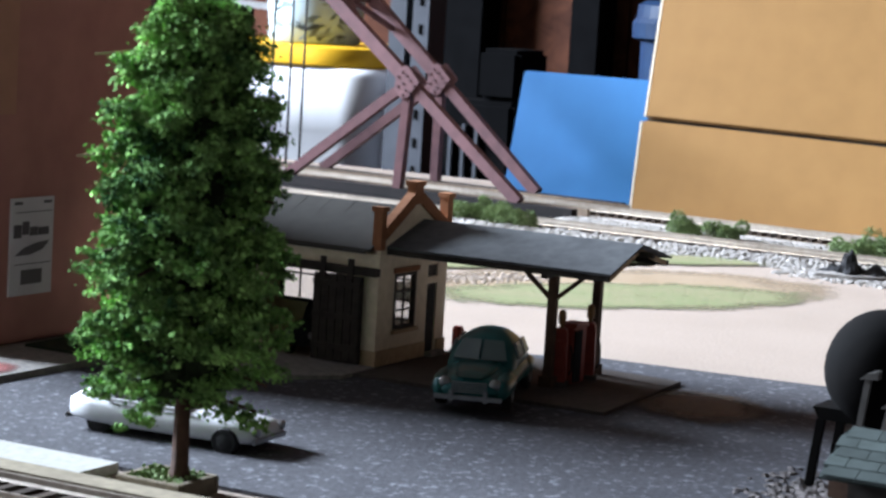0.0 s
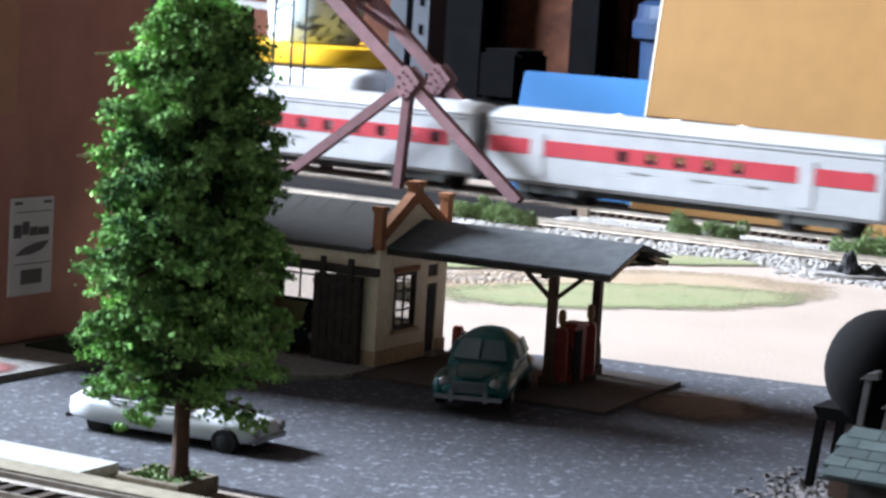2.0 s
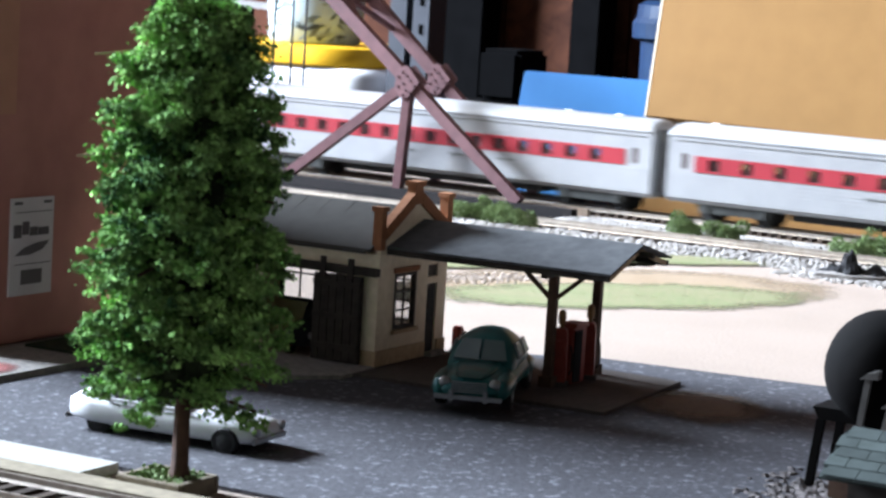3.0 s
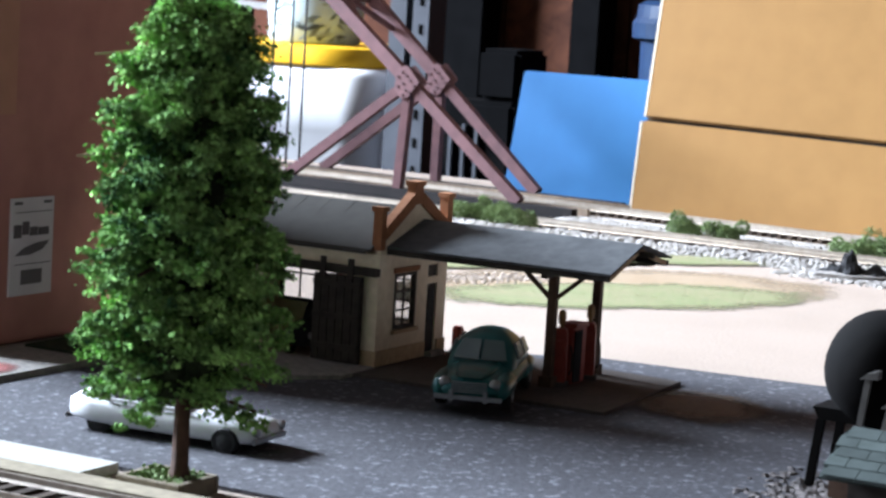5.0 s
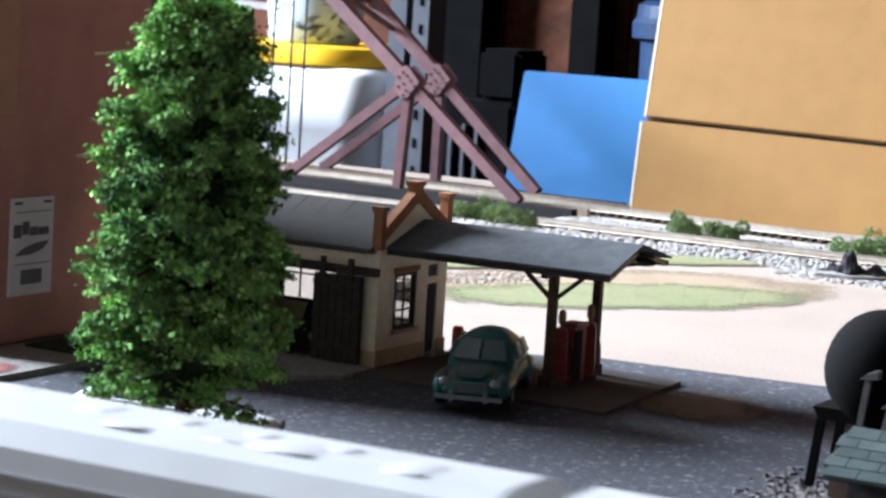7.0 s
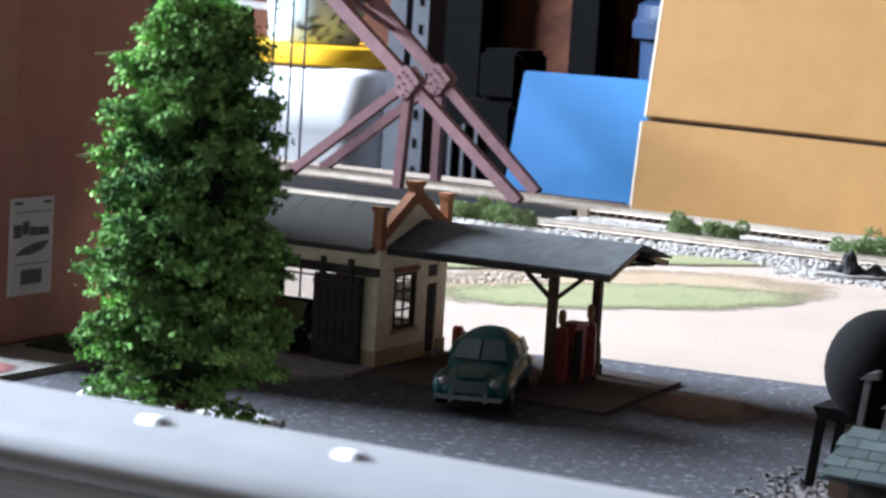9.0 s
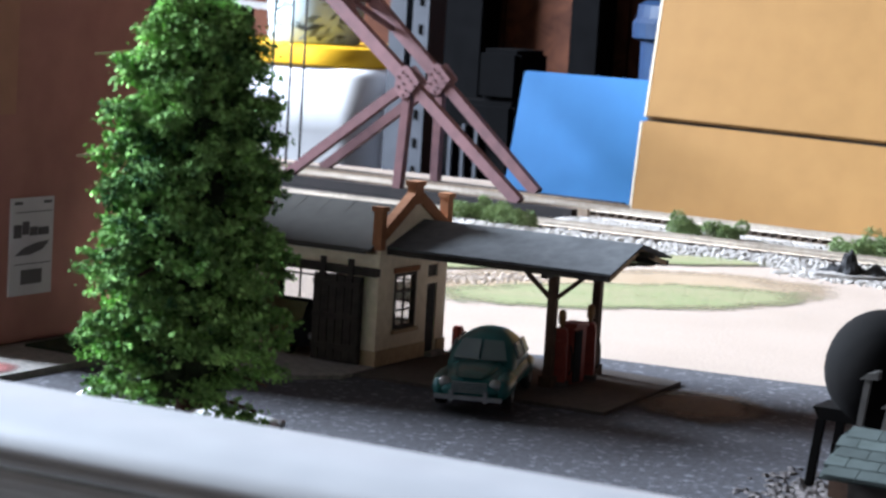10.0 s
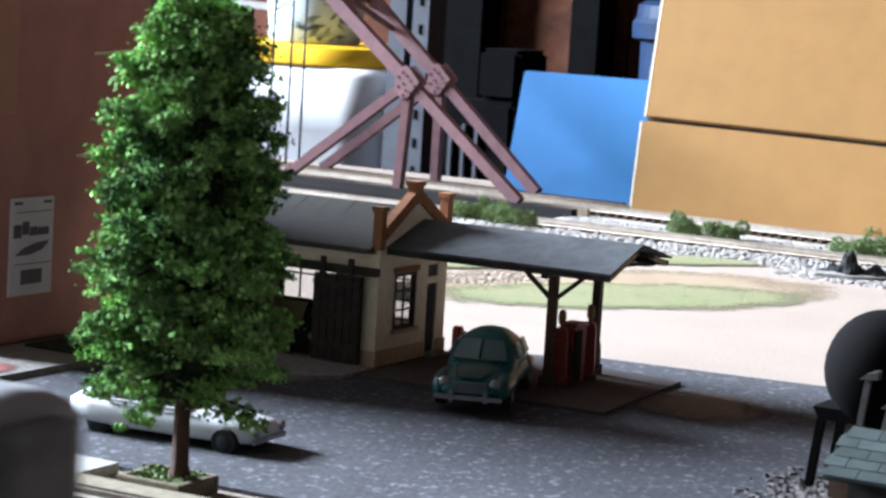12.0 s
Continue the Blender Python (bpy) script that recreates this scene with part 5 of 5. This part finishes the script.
def backdrop_things():
    t = thing("shelf_post", pose(0, 0, 0), "grey slotted metal shelf post", "post")
    part("flange", one_box(-0.988, -0.972, 1.69, 1.72, -0.06, 0.5), M_GREYPOST, t)
    part("web", one_box(-0.9715, -0.966, 1.70, 1.715, -0.06, 0.5), M_BLACK, t)
    part("flange", one_box(-0.9655, -0.950, 1.69, 1.72, -0.06, 0.5), M_GREYPOST, t)
    for k in range(9):
        part("slot", one_box(-0.959, -0.9565, 1.6890, 1.6899, -0.03 + k * 0.024, -0.022 + k * 0.024), M_BLACK, t)
    t = thing("black_case", pose(0, 0, 0), "black plastic equipment case on the bench", "case")
    part("case_body", one_box(-0.910, -0.850, 1.66, 1.72, -0.06, 0.040), M_BLACK, t, bevel=0.004)
    part("case_lid", one_box(-0.887, -0.850, 1.665, 1.72, 0.0402, 0.083), M_BLACK, t, bevel=0.004)
    for i in range(3):
        part("case_rib", one_box(-0.906 + i * 0.012, -0.903 + i * 0.012, 1.656, 1.66, -0.04, 0.02), M_GREYPOST, t)
    for x0, x1 in ((-1.164, -1.094), (-0.998, -0.964)):
        single("dark_pillar", one_box(x0, x1, 2.06, 2.098, -0.06, 1.2), M_BLACK, "black timber pillar by the brown wall", "pillar", bevel=0.003, group="black pillars")
    b = thing("blue_bin", pose(-0.706, 1.70, -0.06), "round blue plastic bin behind the boxes", "bin")
    bm = B()
    turned(bm, [(0.044, 0), (0.047, 0.02), (0.0485, 0.158)], 36)
    part("bin_body", bm, M_BLUEBIN, b, smooth=False)
    bm = B()
    turned(bm, [(0.050, 0.158), (0.0555, 0.160), (0.0560, 0.172), (0.053, 0.176), (0.052, 0.186), (0.045, 0.190)], 36)
    part("bin_lid", bm, M_BLUEBIN, b, "blue rim and lid")
    k = thing("wood_cabinet", pose(-0.90, 2.10, -0.06), "reddish brown wooden cabinet by the wall", "cabinet")
    part("cabinet_body", one_box(-0.30, 0.30, 0.0062, 0.20, 0, 0.61), M_BROWNWALL, k, bevel=0.002)
    x = -0.30
    for wide in (0.11, 0.14, 0.16, 0.12, 0.07):
        part("board", one_box(x, x + wide - 0.0025, 0.0, 0.006, 0, 0.61), M_BOARD, k, bevel=0.0008)
        x += wide
    for x in (-0.8555, -0.8410, -0.8305):
        single("hanging_wire", one_box(x - 0.0006, x + 0.0006, 1.3094, 1.3106, 0.0, 0.34), M_WIRE, "thin dark upright wire", "wire", group="upright wires")
    t = thing("steel_rack", pose(0, 0, 0), "shiny steel rod rack behind the tree", "rack")
    bm = B()
    beam(bm, (-1.30, 1.78, 0.108), (-1.06, 1.74, 0.100), 0.006, 0.006)
    part("rod", bm, M_CHROME, t, "polished rod")
    for x in (-1.29, -1.19):
        part("foot", one_box(x - 0.004, x + 0.004, 1.76, 1.78, -0.06, 0.104), M_BLACK, t)


backdrop_things()


# ---- the black tank and the shingled hut ----
def tank():
    t = thing("fuel_tank", pose(-0.1905, 0.606, 0.0012), "round black metal tank on a dark cradle", "tank")
    bm = B()
    turned(bm, [(0.002, -0.017), (0.008, -0.0160), (0.0125, -0.0135), (0.0155, -0.009), (0.0165, -0.003), (0.0165, 0.003), (0.0150, 0.009), (0.0115, 0.0135), (0.0065, 0.0160), (0.002, 0.0170)], 32, Matrix.Translation((0.0, 0, 0.0335)) @ Matrix.Rotation(radians(16), 4, "Z") @ Matrix.Rotation(radians(90), 4, "X"))
    part("shell", bm, M_TANK, t, "black rounded shell", smooth=True)
    bm = B()
    turned(bm, [(0.0022, 0.045), (0.0022, 0.0585), (0.0028, 0.059), (0.0028, 0.0605)], 16, Matrix.Translation((0.0035, 0, 0)))
    part("filler_pipe", bm, M_POST, t, "brown filler pipe")
    bm = B()
    prism(bm, [(-0.0145, 0.019), (0.017, 0.019), (0.017, 0.0225), (-0.0165, 0.0225)], -0.010, 0.010, "y")
    part("cradle", bm, M_TANK, t, "dark cradle")
    for x in (-0.0140, 0.013):
        for y in (-0.009, 0.009):
            bm = B()
            beam(bm, (x, y, 0.019), (x - 0.0022, y, 0.0), 0.0022, 0.0022)
            part("leg", bm, M_TANK, t)
    for x, z1 in ((0.0010, 0.0335), (0.0075, 0.0265)):
        bm = B()
        beam(bm, (x - 0.0015, -0.020, 0.012), (x + 0.0010, -0.020, z1), 0.0016, 0.0016)
        p = part("brace", bm, M_TANKTRIM, t, "grey weathered brace")
        bm = B()
        prism(bm, [(x - 0.0012, z1), (x + 0.004, z1 + 0.0004), (x + 0.004, z1 + 0.0028), (x + 0.001, z1 + 0.0018)], -0.0215, -0.0185, "y")
        part("cap", bm, M_TANKTRIM, p)
    part("brace_base", one_box(-0.006, 0.012, -0.0225, -0.0175, 0, 0.0119), M_POST, t)
    h = thing("shingled_hut", pose(-0.1795, 0.530, 0.0), "small dark hut with grey-green shingle roof", "hut")
    part("hut_wall", one_box(0.004, 0.055, 0.006, 0.032, 0, 0.0188), M_DARKWOOD, h, "dark hut walls")
    for r in range(5):
        for i in range(7):
            x0 = -0.0005 + i * 0.0082 - 0.0041 * (r % 2)
            y0 = 0.0 + r * 0.0038
            z0 = 0.0185 + r * 0.0018
            bm = B()
            prism(bm, [(y0, z0), (y0 + 0.0046, z0 + 0.0022), (y0 + 0.0046, z0 + 0.0028), (y0, z0 + 0.0009)], max(x0, -0.0012 - 0.0006 * (r % 2)), x0 + 0.0080, "x")
            part("shingle", bm, M_SHINGLE, h)
    bm = B()
    prism(bm, [(0.0205, 0.0272), (0.039, 0.0185), (0.039, 0.0175), (0.0185, 0.0268), (0.0010, 0.0178), (0.0010, 0.0184)], -0.002, 0.057, "x")
    part("roof_board", bm, M_SHINGLE, h)


tank()


# ---- the train ----
def bogie(parent, x, axles, z=0.0):
    bm = B()
    n = len(axles)
    a, b = axles[0] - 0.006, axles[-1] + 0.006
    for y in (-1, 1):
        prism(bm, [(a, 0.0085), (a + 0.003, 0.0042), (b - 0.003, 0.0042), (b, 0.0085), (b - 0.004, 0.0108), (a + 0.004, 0.0108)], y * 0.0108, y * 0.0132, "y", Matrix.Translation((x, 0, z)))
        for c in axles:
            box(bm, x + c - 0.0020, x + c + 0.0020, y * 0.0120 - 0.0022, y * 0.0120 + 0.0022, 0.0040, 0.0085)
    box(bm, x - 0.004, x + 0.004, -0.010, 0.010, 0.006, 0.0105)
    t = part("bogie", bm, M_BOGIE, parent, "dark grey bogie frame")
    for c in axles:
        bm = B()
        m = Matrix.Translation((x + c, 0, 0.0052)) @ Matrix.Rotation(radians(90), 4, "X")
        turned(bm, [(0.0052, -0.0096), (0.0052, -0.0072), (0.0058, -0.0070), (0.0010, -0.0068), (0.0010, 0.0068), (0.0058, 0.0070), (0.0052, 0.0072), (0.0052, 0.0096)], 18, m)
        part("wheelset", bm, M_UNDER, t)


def coupler(parent, x):
    part("coupler", one_box(x - 0.006, x + 0.006, -0.0014, 0.0014, 0.0085, 0.0112), M_UNDER, parent)


def engine(cab):
    """A cowl-bodied diesel; with cab it has a raked nose."""
    L = 0.203
    e = thing("diesel_locomotive", pose(0, 0, 0), "white model diesel locomotive with red and black cab" if cab else "white model booster diesel locomotive", "locomotive")
    h, w = L / 2, 0.0172
    xb = h - (0.0410 if cab else 0.0)
    bm = B()
    prof = [(-w, 0.0135), (-w, 0.0380), (-w * 0.93, 0.0416), (-w * 0.72, 0.0450), (-w * 0.35, 0.0466), (w * 0.35, 0.0466), (w * 0.72, 0.0450), (w * 0.93, 0.0416), (w, 0.0380), (w, 0.0135)]
    prism(bm, prof, -h, xb, "x")
    body = part("body", bm, M_TRAINWHITE, e, "white body shell", bevel=0)
    for y in (-1, 1):
        for z in (0.0375, 0.0345, 0.0225):
            part("side_rib", one_box(-h + 0.002, xb - 0.001, y * w - 0.0004, y * w + 0.0004, z, z + 0.0006), M_SILVER, body)
        for x in (-0.0085, 0.0290):
            part("grille_red", one_box(x, x + 0.0075, y * w - 0.0005, y * w + 0.0005, 0.0262, 0.0330), M_NOSERED, body, "red grille square")
        for x in (-0.058, 0.0240, -0.0150):
            bm = B()
            turned(bm, [(0.0019, -0.0005), (0.0019, 0.0005)], 16, Matrix.Translation((x, y * w, 0.0295)) @ Matrix.Rotation(radians(90), 4, "X"))
            part("porthole", bm, M_CARWIN, body)
        bm = B()
        for x0, z0, dx in ((-0.094, 0.0295, 0.012), (-0.094, 0.0255, 0.010), (-0.094, 0.0215, 0.012), (-0.094, 0.0330, 0.008)):
            box(bm, x0, x0 + dx, y * w - 0.0004, y * w + 0.0004, z0, z0 + 0.0012)
        part("faded_lettering", bm, M_FADED, body, "faded red unreadable lettering", kind="stuff")
    rng = random.Random(3 + cab)
    x = -h + 0.006
    while x < xb - 0.010:
        l = rng.uniform(0.005, 0.014)
        k, c, v = rng.uniform(0.0003, 0.0006), rng.uniform(-0.004, 0.004), rng.uniform(0.0025, 0.0055)
        bm = B()
        x1 = min(x + l, xb - 0.006)
        loft(bm, [[Vector((xx, c + y * v * f, 0.0461 + zz * f)) for y, zz in ((-1.15, 0), (-1, k * 0.7), (-0.6, k), (0.6, k), (1, k * 0.7), (1.15, 0))] for xx, f in ((x, 0.8), (x + 0.0008, 1), (x1 - 0.0008, 1), (x1, 0.8))])
        part("roof_hatch", bm, M_TRAINWHITE, body, smooth=True)
        x += l + rng.uniform(0.0005, 0.004)
    for i in range(3):
        bm = B()
        turned(bm, [(0.0040, 0.0456), (0.0036, 0.0466), (0.0024, 0.0470), (0.0008, 0.0471)], 18, Matrix.Translation((-0.068 + i * 0.016, 0, -0.0002)))
        part("roof_fan", bm, M_TRAINWHITE, body, smooth=True)
    if cab:
        bm = B()
        loft(bm, [[Vector((x, y * k, min(z, zt))) for y, z in prof] for x, k, zt in ((xb + 0.0003, 1, 0.0414), (xb + 0.0163, 1, 0.0414), (xb + 0.0204, 0.99, 0.0330), (xb + 0.0306, 0.96, 0.0325), (xb + 0.0306, 0.955, 0.0135 + 0.001))])
        cb = part("cab", bm, M_NOSERED, e, "orange-red cab side")
        bm = B()
        loft(bm, [[Vector((x, y * k, 0.0415 + max(0.0, z - 0.0385) * q * 0.68)) for y, z in prof if z > 0.02] for x, k, q in ((xb - 0.0030, 1.02, 1.16), (xb + 0.0100, 1.02, 1.12), (xb + 0.0165, 0.93, 0.55))])
        part("cab_roof", bm, M_CABGREY, cb, "dark grey rounded cab roof")
        bm = B()
        loft(bm, [[Vector((x, y * k, 0.0252 + (z - 0.0135) * q)) for y, z in prof] for x, k, q in ((xb + 0.0207, 1.0, 0.25), (xb + 0.0306, 0.975, 0.22), (xb + 0.0381, 0.90, 0.18), (h + 0.0010, 0.76, 0.12))])
        part("nose_top", bm, M_CABGREY, cb, "dark grey nose top")
        bm = B()
        loft(bm, [[Vector((x, y * k, 0.0135 + (z - 0.0135) * q)) for y, z in prof] for x, k, q in ((xb + 0.0255, 0.985, 0.34), (xb + 0.0374, 0.90, 0.335), (h + 0.0008, 0.74, 0.32))])
        part("nose", bm, M_TRAINWHITE, cb, "cream nose front")
        for y in (-1, 1):
            part("cab_window", one_box(xb + 0.0014, xb + 0.0075, y * w - 0.0007, y * w + 0.0007, 0.0335, 0.0412), M_CABGLASS, cb, "dark cab window")
            part("cab_window", one_box(xb + 0.0088, xb + 0.0160, y * w - 0.0007, y * w + 0.0007, 0.0335, 0.0412), M_CABGLASS, cb, "dark cab window")
            part("windscreen", one_box(xb + 0.0201, xb + 0.0212, y * 0.0072 - 0.0062, y * 0.0072 + 0.0062, 0.0345, 0.0405), M_CABGLASS, cb, "dark windscreen")
            bm = B()
            turned(bm, [(0.0016, 0), (0.0016, 0.0014), (0.001, 0.0018)], 12, Matrix.Translation((h + 0.0004, y * 0.006, 0.0215)) @ Matrix.Rotation(radians(90), 4, "Y"))
            part("headlight", bm, M_CHROME, cb)
        part("pilot", one_box(h - 0.010, h + 0.003, -0.014, 0.014, 0.0035, 0.0120), M_UNDER, e, "black pilot", bevel=0.001)
    bm = B()
    box(bm, -h + 0.003, h - 0.006, -0.0150, 0.0150, 0.0108, 0.0134)
    u = part("underframe", bm, M_UNDER, e, "black underframe")
    part("fuel_tank", one_box(-0.028, 0.026, -0.0130, 0.0130, 0.0045, 0.0107), M_UNDER, u, bevel=0.001)
    for x in (-0.064, 0.064):
        bogie(e, x, (-0.0165, 0.0165))
    coupler(e, -h)
    coupler(e, h)
    return e


def coach(L, seed, vents, baggage=False):
    """A fluted coach with hollow sides, so that its windows can be looked through; vents: places along the roof."""
    c = thing("passenger_coach", pose(0, 0, 0), "silver model baggage coach with a red stripe" if baggage else "silver model passenger coach with red window stripe", "train coach")
    h, w, t = L / 2, 0.0168, 0.0007
    if baggage:
        wins = [(-0.035 + 0.0188 * i, 0.0036) for i in range(5)]
    else:
        pitch = 0.0168 if seed % 2 else 0.0208
        wins = [(-h + 0.030 + pitch * i, 0.0037) for i in range(int((L - 0.054) / pitch) + 1)]
    holes = [(x - r, x + r, 0.0248, 0.0304) for x, r in wins]
    doors = [(x - 0.0019, x + 0.0019, 0.0250, 0.0325) for x in (-h + 0.011, h - 0.011)]
    bm = B()
    prism(bm, [(-w * 0.86, 0.0085), (-w + t, 0.0105), (w - t, 0.0105), (w * 0.86, 0.0085)], -h, h, "x")
    body = part("body", bm, M_SILVER, c, "silver floor of the coach")
    for x0, x1 in ((-h, -h + t), (h - t, h)):
        part("end_wall", one_box(x0, x1, -w + t, w - t, 0.0106, 0.0402), M_SILVER, c)
    part("partition", one_box(-h + 0.0215, -h + 0.0222, -w + t, w - t, 0.0106, 0.0400), M_TRUCK, c)
    part("partition", one_box(h - 0.0222, h - 0.0215, -w + t, w - t, 0.0106, 0.0400), M_TRUCK, c)
    bm = B()
    ra = [(-w * 1.01, 0.0403), (-w * 0.98, 0.0420), (-w * 0.86, 0.0442), (-w * 0.5, 0.0464), (0, 0.0472), (w * 0.5, 0.0464), (w * 0.86, 0.0442), (w * 0.98, 0.0420), (w * 1.01, 0.0403)]
    loft(bm, [[Vector((x, y * k, 0.0403 + (z - 0.0403) * q)) for y, z in ra] for x, k, q in ((-h, 0.99, 0.74), (-h + 0.0015, 1, 0.93), (-h + 0.005, 1, 1), (h - 0.005, 1, 1), (h - 0.0015, 1, 0.93), (h, 0.99, 0.74))])
    roof = part("roof", bm, M_SILVER, c, "rounded silver roof", smooth=True)
    for x in vents:
        part("roof_vent", one_box(x - 0.0027, x + 0.0027, 0.0024, 0.0064, 0.0456, 0.0475), M_WHITEPL, roof, "small white roof vent", bevel=0.0008, smooth=True)
    for y in (-1, 1):
        ya, yb = sorted((y * w, y * (w - t)))
        bm = B()
        wall_with_holes(bm, "x", -h, h, 0.0106, 0.0402, ya, yb, holes + doors)
        side = part("side_wall", bm, M_SILVER, c, "silver fluted coach side")
        bm = B()
        for i in range(6):
            z = 0.0120 + i * 0.0019
            box(bm, -h + 0.001, h - 0.001, y * w - 0.00012, y * w + 0.00012, z, z + 0.0010)
        part("fluting", bm, M_SILVER, side, kind="stuff")
        bm = B()
        for i in range(3):
            z = 0.0332 + i * 0.0015
            box(bm, -h + 0.001, h - 0.001, y * w - 0.0001, y * w + 0.0001, z, z + 0.0008)
        part("fluting", bm, M_SILVER, side, kind="stuff")
        gaps = ((-h + 0.001, -h + 0.030), (-h + 0.040, h - 0.052), (h - 0.042, h - 0.006)) if baggage else ((-h + 0.0175, h - 0.0175),)
        for a, b in gaps:
            bm = B()
            sa, sb = sorted((y * (w + 0.00005), y * (w + 0.0004)))
            wall_with_holes(bm, "x", a, b, 0.0238, 0.0318, sa, sb, [q for q in holes if a < q[0] and q[1] < b])
            part("stripe", bm, M_TRAINRED, side, "red stripe")
        for q in holes + doors:
            part("window", one_box(q[0], q[1], y * (w - 0.0004) - 0.00015, y * (w - 0.0004) + 0.00015, q[2], q[3]), M_CARWIN if q in doors else M_PANE, side, "dark door pane" if q in doors else "clear tinted pane")
        if baggage:
            for x in (-h + 0.035, h - 0.047):
                part("baggage_door", one_box(x - 0.0045, x + 0.0045, y * w - 0.0006, y * w + 0.0006, 0.0125, 0.0350), M_SILVER, side)
        for x in (-0.03, 0.01, 0.045):
            part("name_bar", one_box(x, x + 0.013, y * w - 0.0005, y * w + 0.0005, 0.0195, 0.0204), M_TRUCK, side)
        part("letterboard", one_box(-h + 0.004, h - 0.004, y * w - 0.0004, y * w + 0.0004, 0.0384, 0.0390), M_TRUCK, side)
    for x in (-h - 0.0028, h + 0.0028):
        part("diaphragm", one_box(x - 0.0027, x + 0.0027, -0.0085, 0.0085, 0.0110, 0.0425), M_TRUCK, c, "grey end diaphragm", bevel=0.0005)
    part("underframe", one_box(-h * 0.5, h * 0.5, -0.011, 0.011, 0.0050, 0.0084), M_UNDER, c, "black underframe boxes", bevel=0.0008)
    for x in (-h + 0.042, h - 0.042):
        bogie(c, x, (-0.0180, 0.0180))
    coupler(c, -h)
    coupler(c, h)
    return c


TRAIN = [(engine(True), 0.212), (engine(False), 0.213), (coach(0.258, 1, (-0.052, -0.013, 0.031), True), 0.270), (coach(0.306, 2, (0.134, -0.134)), 0.318), (coach(0.303, 3, (0.1165, 0.0815)), 0.312)]
# seconds and metres run by the train's nose, from the start of the bend
RUN = [(0.0, -0.973), (0.5, -0.731), (1.0, -0.488), (1.5, -0.2405), (1.9, -0.0440), (2.5, 0.2275), (3.2, 0.5245), (4.8, 1.085), (6.52, 1.5568), (7.24, 1.7185), (9.41, 2.1950), (10.67, 2.5195), (11.82, 2.8275), (12.1, 2.9085)]


def run_at(t):
    """A smooth monotone curve through RUN."""
    n = len(RUN)
    d = [(RUN[i + 1][1] - RUN[i][1]) / (RUN[i + 1][0] - RUN[i][0]) for i in range(n - 1)]
    sl = [d[0]] + [2 * d[i - 1] * d[i] / (d[i - 1] + d[i]) for i in range(1, n - 1)] + [d[-1]]
    for i in range(n - 1):
        if t <= RUN[i + 1][0]:
            w = RUN[i + 1][0] - RUN[i][0]
            x = (t - RUN[i][0]) / w
            return ((1 + 2 * x) * (1 - x) ** 2 * RUN[i][1] + x * (1 - x) ** 2 * w * sl[i] + x * x * (3 - 2 * x) * RUN[i + 1][1] + x * x * (x - 1) * w * sl[i + 1])
    return RUN[-1][1]


def motions():
    """The train runs in at the back, round the bend and out along the front."""
    behind = 0.0
    for ob, length in TRAIN:
        rows = []
        for i in range(121):
            t = i / 10
            s = run_at(t) - behind - length / 2
            (a, _), (b, _) = path(s - length * 0.33), path(s + length * 0.33)
            c, d = (a + b) / 2, b - a
            za, zb = rail_height(s - length * 0.33), rail_height(s + length * 0.33)
            tip = math.degrees(math.atan2(za - zb, length * 0.66))
            rows.append((t, pose(c.x, c.y, RAIL_Z + (za + zb) / 2, 0, tip, math.degrees(math.atan2(d.y, d.x)))))
        ob.scale = (1.0, 1.0, 1.165)
        walk(ob, rows)
        behind += length


motions()
